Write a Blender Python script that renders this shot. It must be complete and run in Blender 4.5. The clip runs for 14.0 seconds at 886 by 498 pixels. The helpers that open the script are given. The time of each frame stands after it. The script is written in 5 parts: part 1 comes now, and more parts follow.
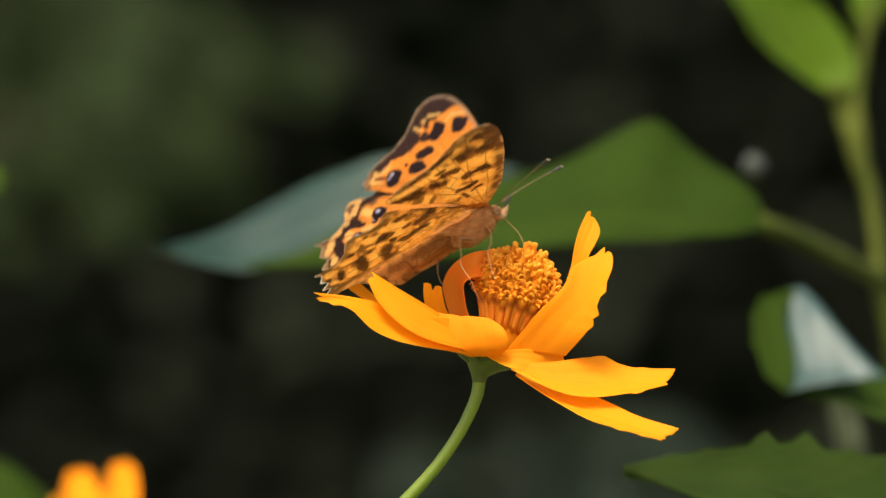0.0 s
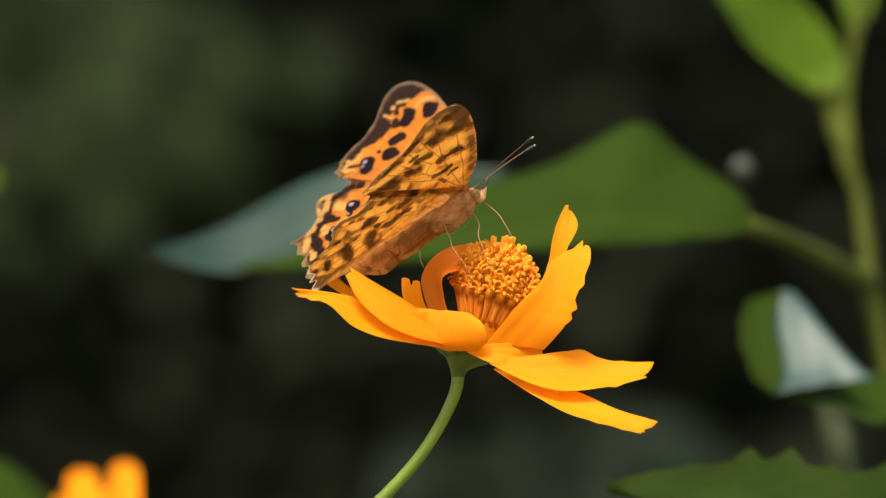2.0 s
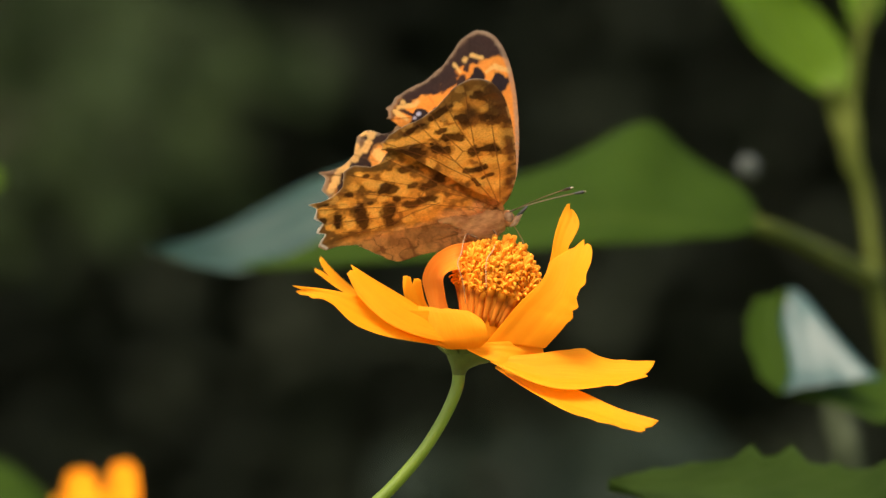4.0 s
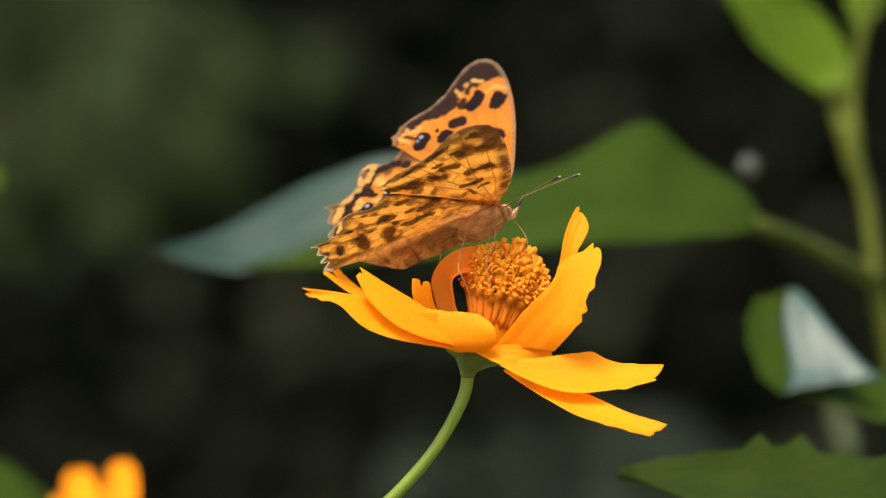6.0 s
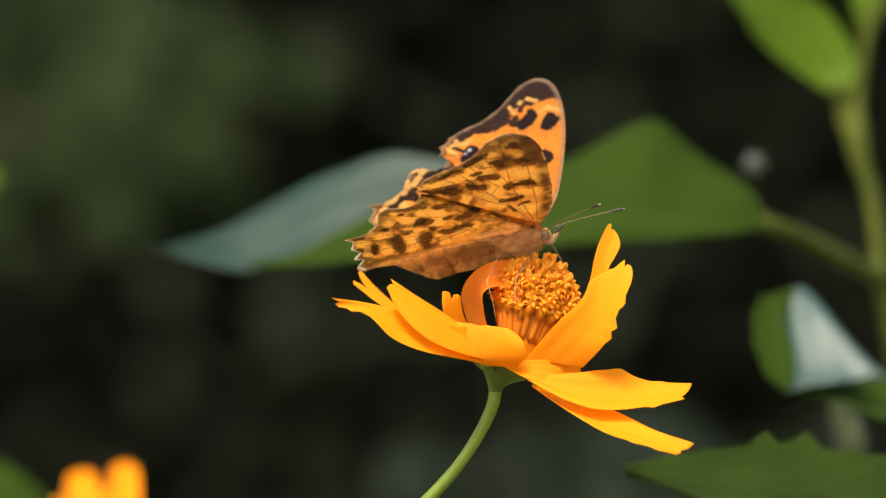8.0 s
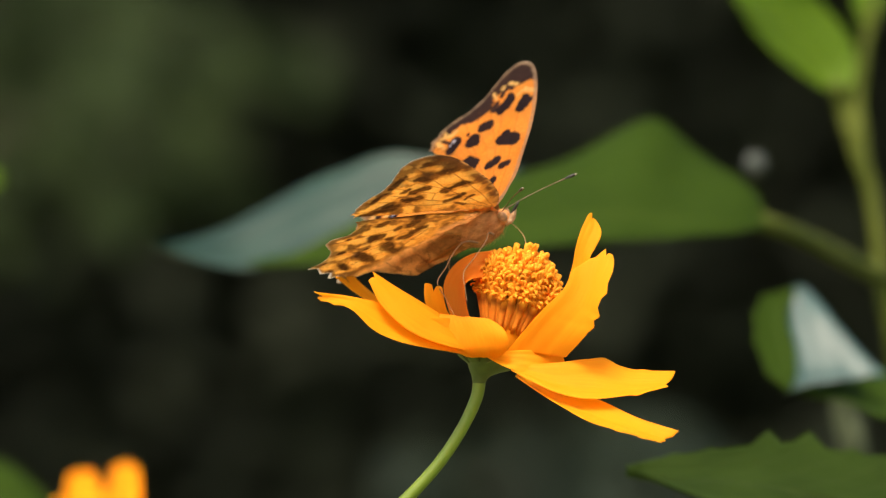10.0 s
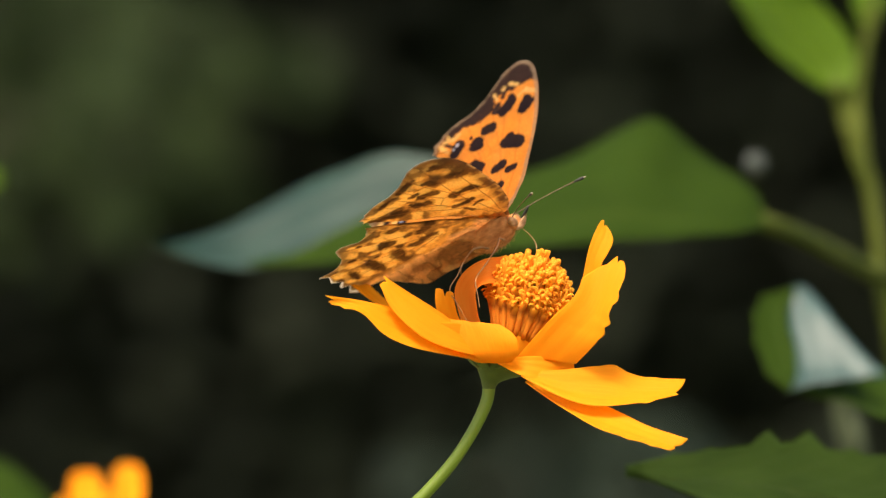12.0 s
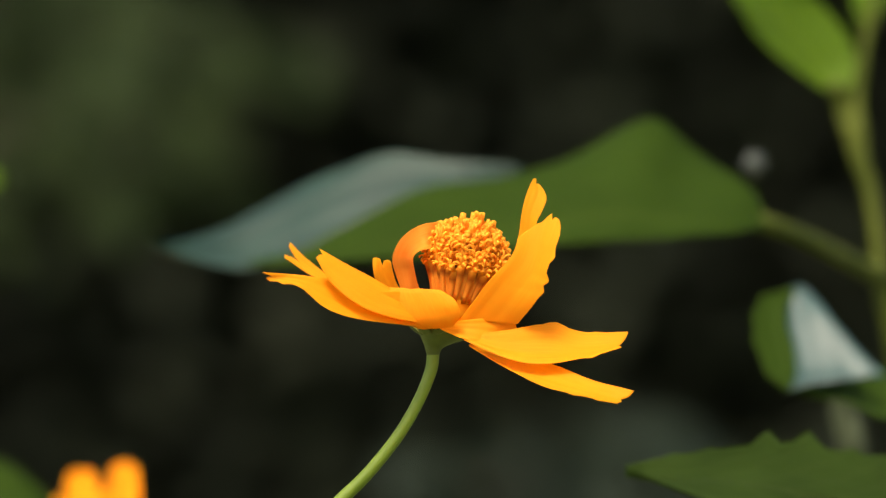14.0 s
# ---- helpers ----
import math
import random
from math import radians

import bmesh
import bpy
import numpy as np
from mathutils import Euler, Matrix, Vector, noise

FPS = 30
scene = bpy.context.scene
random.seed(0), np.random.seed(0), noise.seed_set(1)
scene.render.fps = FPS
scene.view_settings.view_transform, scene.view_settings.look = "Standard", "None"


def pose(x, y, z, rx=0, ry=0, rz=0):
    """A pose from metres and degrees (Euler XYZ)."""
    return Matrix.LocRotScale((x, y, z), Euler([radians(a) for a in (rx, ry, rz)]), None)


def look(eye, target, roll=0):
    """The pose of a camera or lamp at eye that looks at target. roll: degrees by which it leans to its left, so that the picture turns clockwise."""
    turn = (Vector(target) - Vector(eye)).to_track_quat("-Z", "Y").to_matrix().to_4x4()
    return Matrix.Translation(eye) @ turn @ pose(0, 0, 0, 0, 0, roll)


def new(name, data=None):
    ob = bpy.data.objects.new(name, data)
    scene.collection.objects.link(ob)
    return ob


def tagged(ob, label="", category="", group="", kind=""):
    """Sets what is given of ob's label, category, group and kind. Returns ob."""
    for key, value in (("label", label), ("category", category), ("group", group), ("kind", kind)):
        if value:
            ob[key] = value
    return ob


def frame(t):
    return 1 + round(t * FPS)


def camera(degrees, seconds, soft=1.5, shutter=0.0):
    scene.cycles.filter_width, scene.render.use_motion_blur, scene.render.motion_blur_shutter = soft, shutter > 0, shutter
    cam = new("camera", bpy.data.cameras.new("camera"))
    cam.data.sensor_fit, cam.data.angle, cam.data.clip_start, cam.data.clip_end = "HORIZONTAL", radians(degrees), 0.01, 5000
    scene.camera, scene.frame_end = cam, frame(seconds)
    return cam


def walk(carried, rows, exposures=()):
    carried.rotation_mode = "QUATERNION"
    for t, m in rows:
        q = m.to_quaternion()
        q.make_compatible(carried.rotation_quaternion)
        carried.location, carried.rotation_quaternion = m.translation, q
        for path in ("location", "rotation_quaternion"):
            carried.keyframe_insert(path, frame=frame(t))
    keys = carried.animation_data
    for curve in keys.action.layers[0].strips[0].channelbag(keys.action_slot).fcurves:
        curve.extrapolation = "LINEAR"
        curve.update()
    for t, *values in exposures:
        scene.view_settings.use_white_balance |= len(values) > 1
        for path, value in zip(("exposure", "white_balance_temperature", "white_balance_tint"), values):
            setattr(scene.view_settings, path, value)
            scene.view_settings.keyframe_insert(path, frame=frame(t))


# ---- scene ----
# A butterfly feeding on an orange cosmos, seen through a long close-up lens.
cam = camera(8.58, 14.0, soft=1.3, shutter=0.5)
STAND = look((0, -1.0, 0.8), (0, 0, 0.8))
cam.data.dof.use_dof = True
cam.data.dof.focus_distance = 0.995
cam.data.dof.aperture_fstop = 13.5
walk(cam, [(0, STAND), (14.0, STAND)], exposures=[(0, 1.27, 7000, 10), (2.5, 1.25, 7000, 10), (5.5, 1.33, 7000, 10), (7.5, 1.37, 7000, 10), (10.5, 1.34, 7000, 10), (13.2, 1.32, 7000, 10), (14.0, 1.20, 7000, 10)])

# ---- light: a soft, hazy sky with a veiled sun ----
SUN_HEIGHT, SUN_TURN = radians(58), radians(203)
world = bpy.data.worlds.new("sky")
scene.world = world
world.use_nodes = True
wn, wl = world.node_tree.nodes, world.node_tree.links
sky = wn.new("ShaderNodeTexSky")
sky.sky_type, sky.sun_disc = "NISHITA", False
sky.sun_elevation, sky.sun_rotation = SUN_HEIGHT, SUN_TURN
sky.air_density, sky.dust_density, sky.ozone_density = 1.0, 4.0, 1.0
wl.new(sky.outputs[0], wn["Background"].inputs[0])
wn["Background"].inputs[1].default_value = 0.13
sun_data = bpy.data.lights.new("sun", "SUN")
sun_data.energy, sun_data.angle, sun_data.color = 2.6, radians(16), (1.0, 0.92, 0.80)
sun = new("sun", sun_data)
sun_way = Vector((math.sin(SUN_TURN) * math.cos(SUN_HEIGHT), math.cos(SUN_TURN) * math.cos(SUN_HEIGHT), math.sin(SUN_HEIGHT)))
sun.matrix_world = look(sun_way * 20, (0, 0, 0))


# ---- materials ----
def ramp(nt, fac, stops):
    node = nt.nodes.new("ShaderNodeValToRGB")
    els = node.color_ramp.elements
    els[0].position, els[0].color = stops[0][0], (*stops[0][1], 1)
    els[1].position, els[1].color = stops[-1][0], (*stops[-1][1], 1)
    for p, c in stops[1:-1]:
        e = els.new(p)
        e.color = (*c, 1)
    nt.links.new(fac, node.inputs[0])
    return node.outputs[0]


def noise_out(nt, scale, detail=3, coord="Object", stretch=(1, 1, 1)):
    tc = nt.nodes.new("ShaderNodeTexCoord")
    mp = nt.nodes.new("ShaderNodeMapping")
    mp.inputs["Scale"].default_value = stretch
    nz = nt.nodes.new("ShaderNodeTexNoise")
    nz.inputs["Scale"].default_value, nz.inputs["Detail"].default_value = scale, detail
    nt.links.new(tc.outputs[coord], mp.inputs[0])
    nt.links.new(mp.outputs[0], nz.inputs["Vector"])
    return nz.outputs[0]


def mixed(nt, fac, a, b, mode="MIX"):
    m = nt.nodes.new("ShaderNodeMix")
    m.data_type, m.blend_type = "RGBA", mode
    if isinstance(fac, float):
        m.inputs[0].default_value = fac
    else:
        nt.links.new(fac, m.inputs[0])
    for sock, val in ((m.inputs[6], a), (m.inputs[7], b)):
        if isinstance(val, tuple):
            sock.default_value = (*val, 1)
        else:
            nt.links.new(val, sock)
    return m.outputs[2]


def maths(nt, op, a, b=0.0, c=0.0):
    m = nt.nodes.new("ShaderNodeMath")
    m.operation = op
    for sock, val in zip(m.inputs, (a, b, c)):
        if isinstance(val, (int, float)):
            sock.default_value = val
        else:
            nt.links.new(val, sock)
    return m.outputs[0]


def finish(mat, colour, rough=0.6, through_light=0.0, bump=None, strength=0.3, distance=0.0002, spec=0.5, through_tint=None, skin=0.5):
    """Surface of one colour output, with some light passing through it."""
    nt = mat.node_tree
    b = nt.nodes["Principled BSDF"]
    b.inputs["Roughness"].default_value = rough
    b.inputs["Specular IOR Level"].default_value = spec
    nt.links.new(colour, b.inputs["Base Color"])
    if bump is not None:
        bp = nt.nodes.new("ShaderNodeBump")
        bp.inputs["Strength"].default_value, bp.inputs["Distance"].default_value = strength, distance
        nt.links.new(bump, bp.inputs["Height"])
        nt.links.new(bp.outputs[0], b.inputs["Normal"])
    if through_light:
        tr = nt.nodes.new("ShaderNodeBsdfTranslucent")
        tint = colour if through_tint is None else mixed(nt, 1.0, colour, through_tint, "MULTIPLY")
        half = nt.nodes.new("ShaderNodeGamma")  # a blade has two skins, each takes half of the tint
        half.inputs[1].default_value = skin
        nt.links.new(tint, half.inputs[0])
        nt.links.new(half.outputs[0], tr.inputs[0])
        mx = nt.nodes.new("ShaderNodeMixShader")
        mx.inputs[0].default_value = through_light
        nt.links.new(b.outputs[0], mx.inputs[1])
        nt.links.new(tr.outputs[0], mx.inputs[2])
        nt.links.new(mx.outputs[0], nt.nodes["Material Output"].inputs[0])
    return mat


def blank(name):
    mat = bpy.data.materials.new(name)
    mat.use_nodes = True
    return mat


def uv_parts(nt):
    tc = nt.nodes.new("ShaderNodeTexCoord")
    sp = nt.nodes.new("ShaderNodeSeparateXYZ")
    nt.links.new(tc.outputs["UV"], sp.inputs[0])
    return sp.outputs[0], sp.outputs[1]


def petal_material(name, base, deep, light):
    """Silky ray floret: fine lengthwise veins, deeper colour towards its foot."""
    mat = blank(name)
    nt = mat.node_tree
    along, across = uv_parts(nt)
    streak = noise_out(nt, 9.0, 3, "UV", (0.35, 6.0, 1))
    blotch = noise_out(nt, 220.0, 2)
    col = ramp(nt, streak, [(0.3, deep), (0.5, base), (0.72, light)])
    col = mixed(nt, maths(nt, "MULTIPLY", blotch, 0.35), col, light)
    foot = ramp(nt, along, [(0.0, (0.35, 0.35, 0.35)), (0.3, (0, 0, 0))])
    col = mixed(nt, foot, col, deep)
    vein = maths(nt, "SINE", maths(nt, "MULTIPLY", across, 75.0))
    relief = maths(nt, "ADD", maths(nt, "MULTIPLY", vein, 0.3), maths(nt, "MULTIPLY", streak, 1.2))
    return finish(mat, col, 0.6, 0.62, relief, 0.12, 0.0002, 0.15)


def leaf_material(name, base, dark, vein_colour, rough=0.33, spec=0.9, glow=0.3):
    """Leaf blade with a pale midrib, slanting side veins and uneven green."""
    mat = blank(name)
    nt = mat.node_tree
    along, across = uv_parts(nt)
    away = maths(nt, "ABSOLUTE", maths(nt, "SUBTRACT", across, 0.5))
    rib = maths(nt, "LESS_THAN", away, 0.012)
    slant = maths(nt, "SUBTRACT", maths(nt, "MULTIPLY", along, 9.0), maths(nt, "MULTIPLY", away, 5.0))
    saw = maths(nt, "ABSOLUTE", maths(nt, "SUBTRACT", maths(nt, "FRACT", slant), 0.5))
    side = maths(nt, "MULTIPLY", maths(nt, "LESS_THAN", saw, 0.05), 0.4)
    blotch = noise_out(nt, 60.0, 4)
    fine = noise_out(nt, 900.0, 2)
    col = ramp(nt, blotch, [(0.3, dark), (0.7, base)])
    col = mixed(nt, maths(nt, "MAXIMUM", rib, side), col, vein_colour)
    col = mixed(nt, maths(nt, "MULTIPLY", fine, 0.25), col, dark)
    h = maths(nt, "SUBTRACT", maths(nt, "MULTIPLY", fine, 0.3), maths(nt, "MAXIMUM", rib, side))
    return finish(mat, col, rough, glow, h, 0.4, 0.0004, spec, (0.9, 1.0, 0.35))


def plain_material(name, a, b, scale, rough=0.6, glow=0.0, spec=0.4, bump=0.3, stretch=(1, 1, 1), distance=0.0002):
    mat = blank(name)
    nt = mat.node_tree
    big, fine = noise_out(nt, scale, 4, "Object", stretch), noise_out(nt, scale * 7, 3)
    col = mixed(nt, maths(nt, "MULTIPLY", fine, 0.4), ramp(nt, big, [(0.35, a), (0.65, b)]), a)
    return finish(mat, col, rough, glow, fine, bump, distance, spec)


def wing_material():
    """Scaled wing: the pattern lies in the mesh, the scales give grain."""
    mat = blank("wing_scales")
    nt = mat.node_tree
    att = nt.nodes.new("ShaderNodeAttribute")
    att.attribute_name = "pattern"
    grain = noise_out(nt, 2600.0, 2)
    dusty = noise_out(nt, 420.0, 3)
    g = ramp(nt, grain, [(0.3, (0.74, 0.72, 0.70)), (0.7, (1, 1, 1))])
    d = ramp(nt, dusty, [(0.3, (0.85, 0.84, 0.82)), (0.7, (1, 1, 1))])
    col = mixed(nt, 1.0, mixed(nt, 1.0, att.outputs[0], g, "MULTIPLY"), d, "MULTIPLY")
    return finish(mat, col, 0.75, 0.66, grain, 0.25, 0.0001, 0.12, skin=0.58)


def floret_material():
    """Tube floret: pale orange foot, brown anther ring, yellow curled tips."""
    mat = blank("disc_floret")
    nt = mat.node_tree
    tc = nt.nodes.new("ShaderNodeTexCoord")
    sp = nt.nodes.new("ShaderNodeSeparateXYZ")
    nt.links.new(tc.outputs["Object"], sp.inputs[0])
    oi = nt.nodes.new("ShaderNodeObjectInfo")
    shift = maths(nt, "MULTIPLY_ADD", oi.outputs["Random"], 0.12, -0.06)
    h = maths(nt, "ADD", maths(nt, "MULTIPLY", sp.outputs[2], 1000 / 12.0), shift)
    col = ramp(nt, h, [(0.0, (0.80, 0.30, 0.03)), (0.50, (0.90, 0.33, 0.035)), (0.64, (0.42, 0.10, 0.010)),
                       (0.73, (0.66, 0.20, 0.014)), (0.82, (0.94, 0.36, 0.024)), (1.0, (0.95, 0.41, 0.035))])
    return finish(mat, col, 0.6, 0.5, noise_out(nt, 1800.0), 0.3, 0.0001, 0.2)


def foliage_material(name, a, b, rough=0.5, glow=0.25):
    mat = blank(name)
    nt = mat.node_tree
    geo = nt.nodes.new("ShaderNodeNewGeometry")
    col = ramp(nt, geo.outputs["Random Per Island"], [(0.0, a), (1.0, b)])
    col = mixed(nt, maths(nt, "MULTIPLY", noise_out(nt, 45.0), 0.5), col, a)
    return finish(mat, col, rough, glow, noise_out(nt, 200.0), 0.3, 0.001, 0.12)


M_PETAL = petal_material("petal_orange", (0.95, 0.362, 0.014), (0.93, 0.305, 0.011), (0.96, 0.415, 0.020))
M_PETAL_CURL = petal_material("petal_deep_orange", (0.95, 0.285, 0.024), (0.93, 0.22, 0.016), (0.97, 0.38, 0.06))
M_FLORET = floret_material()
M_STEM = plain_material("stem_green", (0.10, 0.150, 0.010), (0.162, 0.226, 0.022), 130, 0.5, 0.1, 0.4, 0.2, (1, 1, 0.1))
M_CALYX = plain_material("calyx_green", (0.062, 0.078, 0.012), (0.10, 0.13, 0.020), 300, 0.55)
# teal base: the tint of the reflected sky is put into the green
M_LEAF = leaf_material("leaf_green_sky_tint", (0.010, 0.034, 0.021), (0.006, 0.022, 0.014), (0.016, 0.040, 0.025), 0.55, 0.36, 0.1)
# bluer base: painted sky sheen on top of the real gloss
M_LEAF_SKY_SHEEN = leaf_material("leaf_sky_sheen", (0.012, 0.048, 0.040), (0.008, 0.034, 0.028), (0.016, 0.052, 0.042), 0.5, 0.62, 0.1)
M_LEAF_UNDER = leaf_material("leaf_underside", (0.023, 0.046, 0.004), (0.018, 0.037, 0.003), (0.029, 0.050, 0.005), 0.75, 0.06, 0.3)
M_LEAF_YOUNG = leaf_material("leaf_young", (0.070, 0.128, 0.005), (0.052, 0.100, 0.003), (0.092, 0.142, 0.010), 0.6, 0.15)
M_LEAF_TOOTHED = leaf_material("leaf_toothed", (0.024, 0.044, 0.006), (0.014, 0.028, 0.0035), (0.038, 0.058, 0.012), 0.75, 0.06)
M_SHRUB_STEM = plain_material("shrub_stem", (0.042, 0.056, 0.006), (0.080, 0.094, 0.014), 60, 0.7, spec=0.15)
M_BUD_STEM = plain_material("stem_downy", (0.030, 0.038, 0.020), (0.045, 0.055, 0.030), 200, 0.8, spec=0.1)
M_BUD = plain_material("bud_downy", (0.020, 0.026, 0.020), (0.034, 0.040, 0.032), 300, 0.8)
M_WING = wing_material()
M_FUR = plain_material("fur_tan", (0.55, 0.21, 0.065), (0.98, 0.50, 0.19), 1100, 0.9, 0.0, 0.1, 0.9, (0.4, 1, 1), 0.0006)
M_EYE = plain_material("eye_brown", (0.26, 0.13, 0.06), (0.46, 0.27, 0.13), 1500, 0.6, spec=0.2)
M_PALP = plain_material("palp_pale", (0.50, 0.27, 0.14), (0.74, 0.46, 0.27), 1500, 0.9, 0.0, 0.1, 0.9, (0.4, 1, 1), 0.0004)
M_LEG = plain_material("leg_buff", (0.30, 0.15, 0.06), (0.46, 0.25, 0.11), 1200, 0.7)
M_ANTENNA = plain_material("antenna_brown", (0.06, 0.032, 0.018), (0.20, 0.12, 0.06), 2500, 0.6, stretch=(3, 1, 1))
M_CLUB = plain_material("antenna_club", (0.012, 0.01, 0.008), (0.03, 0.025, 0.02), 900, 0.5)
M_CLUB_TIP = plain_material("antenna_tip", (0.28, 0.22, 0.14), (0.4, 0.33, 0.22), 900, 0.6)
# near-black green: the shade within the hedge is put into the leaf colour
M_HEDGE_SHADED = foliage_material("hedge_leaves_shaded", (0.0086, 0.0116, 0.0064), (0.0134, 0.0168, 0.0088), 0.8, 0.12)
# greener than the hedge, and lighter for the sky light these leaves catch
M_BUSH = foliage_material("bush_leaves_lit", (0.0125, 0.021, 0.0062), (0.023, 0.037, 0.009), 0.8, 0.15)
# blue-green, darkened in colour for shade as the hedge is
M_LOW = foliage_material("low_leaves_shaded", (0.006, 0.0108, 0.0063), (0.0095, 0.016, 0.009), 0.7, 0.1)
M_BARK = plain_material("bark", (0.04, 0.03, 0.02), (0.09, 0.07, 0.05), 20, 0.9, distance=0.004)
M_GROUND = plain_material("ground_grass", (0.065, 0.085, 0.022), (0.13, 0.14, 0.045), 3, 0.95, distance=0.03)


# ---- building tools ----
def curve_at(points, t):
    """Smooth curve through points (3-vectors), t from 0 to 1."""
    n = len(points) - 1
    f = min(max(t, 0.0), 1.0) * n
    i = min(int(f), n - 1)
    f -= i
    p1, p2 = points[i], points[i + 1]
    p0 = points[i - 1] if i > 0 else p1 * 2 - p2
    p3 = points[i + 2] if i + 2 <= n else p2 * 2 - p1
    return 0.5 * (2 * p1 + (p2 - p0) * f + (2 * p0 - 5 * p1 + 4 * p2 - p3) * f * f + (3 * p1 - p0 - 3 * p2 + p3) * f ** 3)


def vectors(points, unit=0.001):
    return [Vector(p) * unit for p in points]


def part(name, bm, material, parent=None, label=""):
    me = bpy.data.meshes.new(name)
    bm.to_mesh(me)
    bm.free()
    for p in me.polygons:
        p.use_smooth = True
    for m in material if isinstance(material, (list, tuple)) else [material]:
        me.materials.append(m)
    ob = new(name, me)
    ob.parent = parent
    return tagged(ob, label)


def sheet(bm, edge_a, edge_b, nu=28, nv=14, bulge=0.0, tip=((0, 1), (1, 1)), thick=0.0003, ripple=0.0, seed=0, across=(0.0, 1.0), slot=0, teeth=()):
    """A thin blade between two edge curves, rounded by bulge, its end cut as tip tells (place across, reach)."""
    layer = bm.loops.layers.uv.verify()
    rng = random.Random(seed)
    ph = [rng.uniform(0, 6.28) for _ in range(4)]
    tw, tr = [p[0] for p in tip], [p[1] for p in tip]
    grid = []
    for i in range(nu + 1):
        row = []
        for j in range(nv + 1):
            w = j / nv
            s = i / nu * float(np.interp(w, tw, tr))
            a, b = curve_at(edge_a, s), curve_at(edge_b, s)
            p = a.lerp(b, w)
            for at, wide, high in teeth:
                p = p + (a - b).normalized() * high * max(0.0, 1 - abs(s - at) / wide) ** 0.8 * (w if high < 0 else 1 - w) ** 3.5
            row.append((p, s, w))
        grid.append(row)
    faces, backs = [], []
    for i in range(nu + 1):
        fr, br = [], []
        for j in range(nv + 1):
            p, s, w = grid[i][j]
            du = grid[min(i + 1, nu)][j][0] - grid[max(i - 1, 0)][j][0]
            dv = grid[i][min(j + 1, nv)][0] - grid[i][max(j - 1, 0)][0]
            n = du.cross(dv)
            n = n.normalized() if n.length > 1e-15 else Vector((0, -1, 0))
            wave = ripple * (math.sin(7 * s + ph[0] + 5 * w) * 0.6 + math.sin(13 * s + ph[1]) * (w - 0.5) + 0.4 * math.sin(20 * w + ph[2]))
            q = p + n * (bulge * math.sin(math.pi * w) * min(1, 3 * s + 0.2) + wave)
            rim = min(1.0, 6 * min(w, 1 - w, 1.02 - i / nu) + 0.25)
            fr.append((bm.verts.new(q + n * thick * 0.5 * rim), s, w))
            br.append((bm.verts.new(q - n * thick * 0.5 * rim), s, w))
        faces.append(fr)
        backs.append(br)

    def quad(c):
        f = bm.faces.new([v[0] for v in c])
        f.material_index = slot
        for loop, v in zip(f.loops, c):
            loop[layer].uv = (v[1], across[0] + (across[1] - across[0]) * v[2])

    for i in range(nu):
        for j in range(nv):
            quad((faces[i][j], faces[i + 1][j], faces[i + 1][j + 1], faces[i][j + 1]))
            quad((backs[i][j + 1], backs[i + 1][j + 1], backs[i + 1][j], backs[i][j]))
    for i in range(nu):
        quad((faces[i + 1][0], faces[i][0], backs[i][0], backs[i + 1][0]))
        quad((faces[i][nv], faces[i + 1][nv], backs[i + 1][nv], backs[i][nv]))
    for j in range(nv):
        quad((faces[0][j], faces[0][j + 1], backs[0][j + 1], backs[0][j]))
        quad((faces[nu][j + 1], faces[nu][j], backs[nu][j], backs[nu][j + 1]))
    return bm


def tube(bm, points, radii, sides=10, steps=24, material_index=0):
    """A round rod along a smooth curve; radii are spread evenly along it."""
    rings = []
    up = Vector((0.13, 0.97, 0.2))
    for i in range(steps + 1):
        t = i / steps
        p = curve_at(points, t)
        d = (curve_at(points, min(1, t + 0.01)) - curve_at(points, max(0, t - 0.01))).normalized()
        x = d.cross(up).normalized()
        y = x.cross(d)
        r = float(np.interp(t, np.linspace(0, 1, len(radii)), radii))
        rings.append([bm.verts.new(p + (x * math.cos(a) + y * math.sin(a)) * r) for a in np.linspace(0, 2 * math.pi, sides, endpoint=False)])
    for a, b in zip(rings, rings[1:]):
        for j in range(sides):
            k = (j + 1) % sides
            bm.faces.new((a[j], a[k], b[k], b[j])).material_index = material_index
    for ring in (rings[0][::-1], rings[-1]):
        bm.faces.new(ring).material_index = material_index
    return bm


def blob(bm, centre, radii, turn=None, rough=0.0, seed=0, rings=14, sides=20):
    """A rounded body, slightly uneven."""
    m = Matrix.Translation(centre) @ (turn or Matrix.Identity(4)) @ Matrix.Diagonal((*radii, 1))
    made = bmesh.ops.create_uvsphere(bm, u_segments=sides, v_segments=rings, radius=1, matrix=m)["verts"]
    if rough:
        for v in made:
            d = (v.co - Vector(centre))
            v.co += d * rough * noise.noise(v.co * 900 + Vector((seed, 0, 0)))
    return bm


def holder(name, m=None):
    ob = new(name)
    ob.empty_display_size = 0.01
    if m:
        ob.matrix_basis = m
    return ob


# ---- ground ----
def build_ground():
    bm = bmesh.new()
    bmesh.ops.create_grid(bm, x_segments=60, y_segments=60, size=1.0)
    for v in bm.verts:
        r = max(abs(v.co.x), abs(v.co.y))
        k = 6 * r + 2000 * r ** 6
        v.co.x, v.co.y = v.co.x * k, v.co.y * k
        near = max(0.0, 1 - v.co.length / 40)
        v.co.z = 0.03 * near * noise.noise(v.co * 1.7)
    tagged(part("ground", bm, M_GROUND), "dark mossy green ground under the plants", "ground", kind="structure")


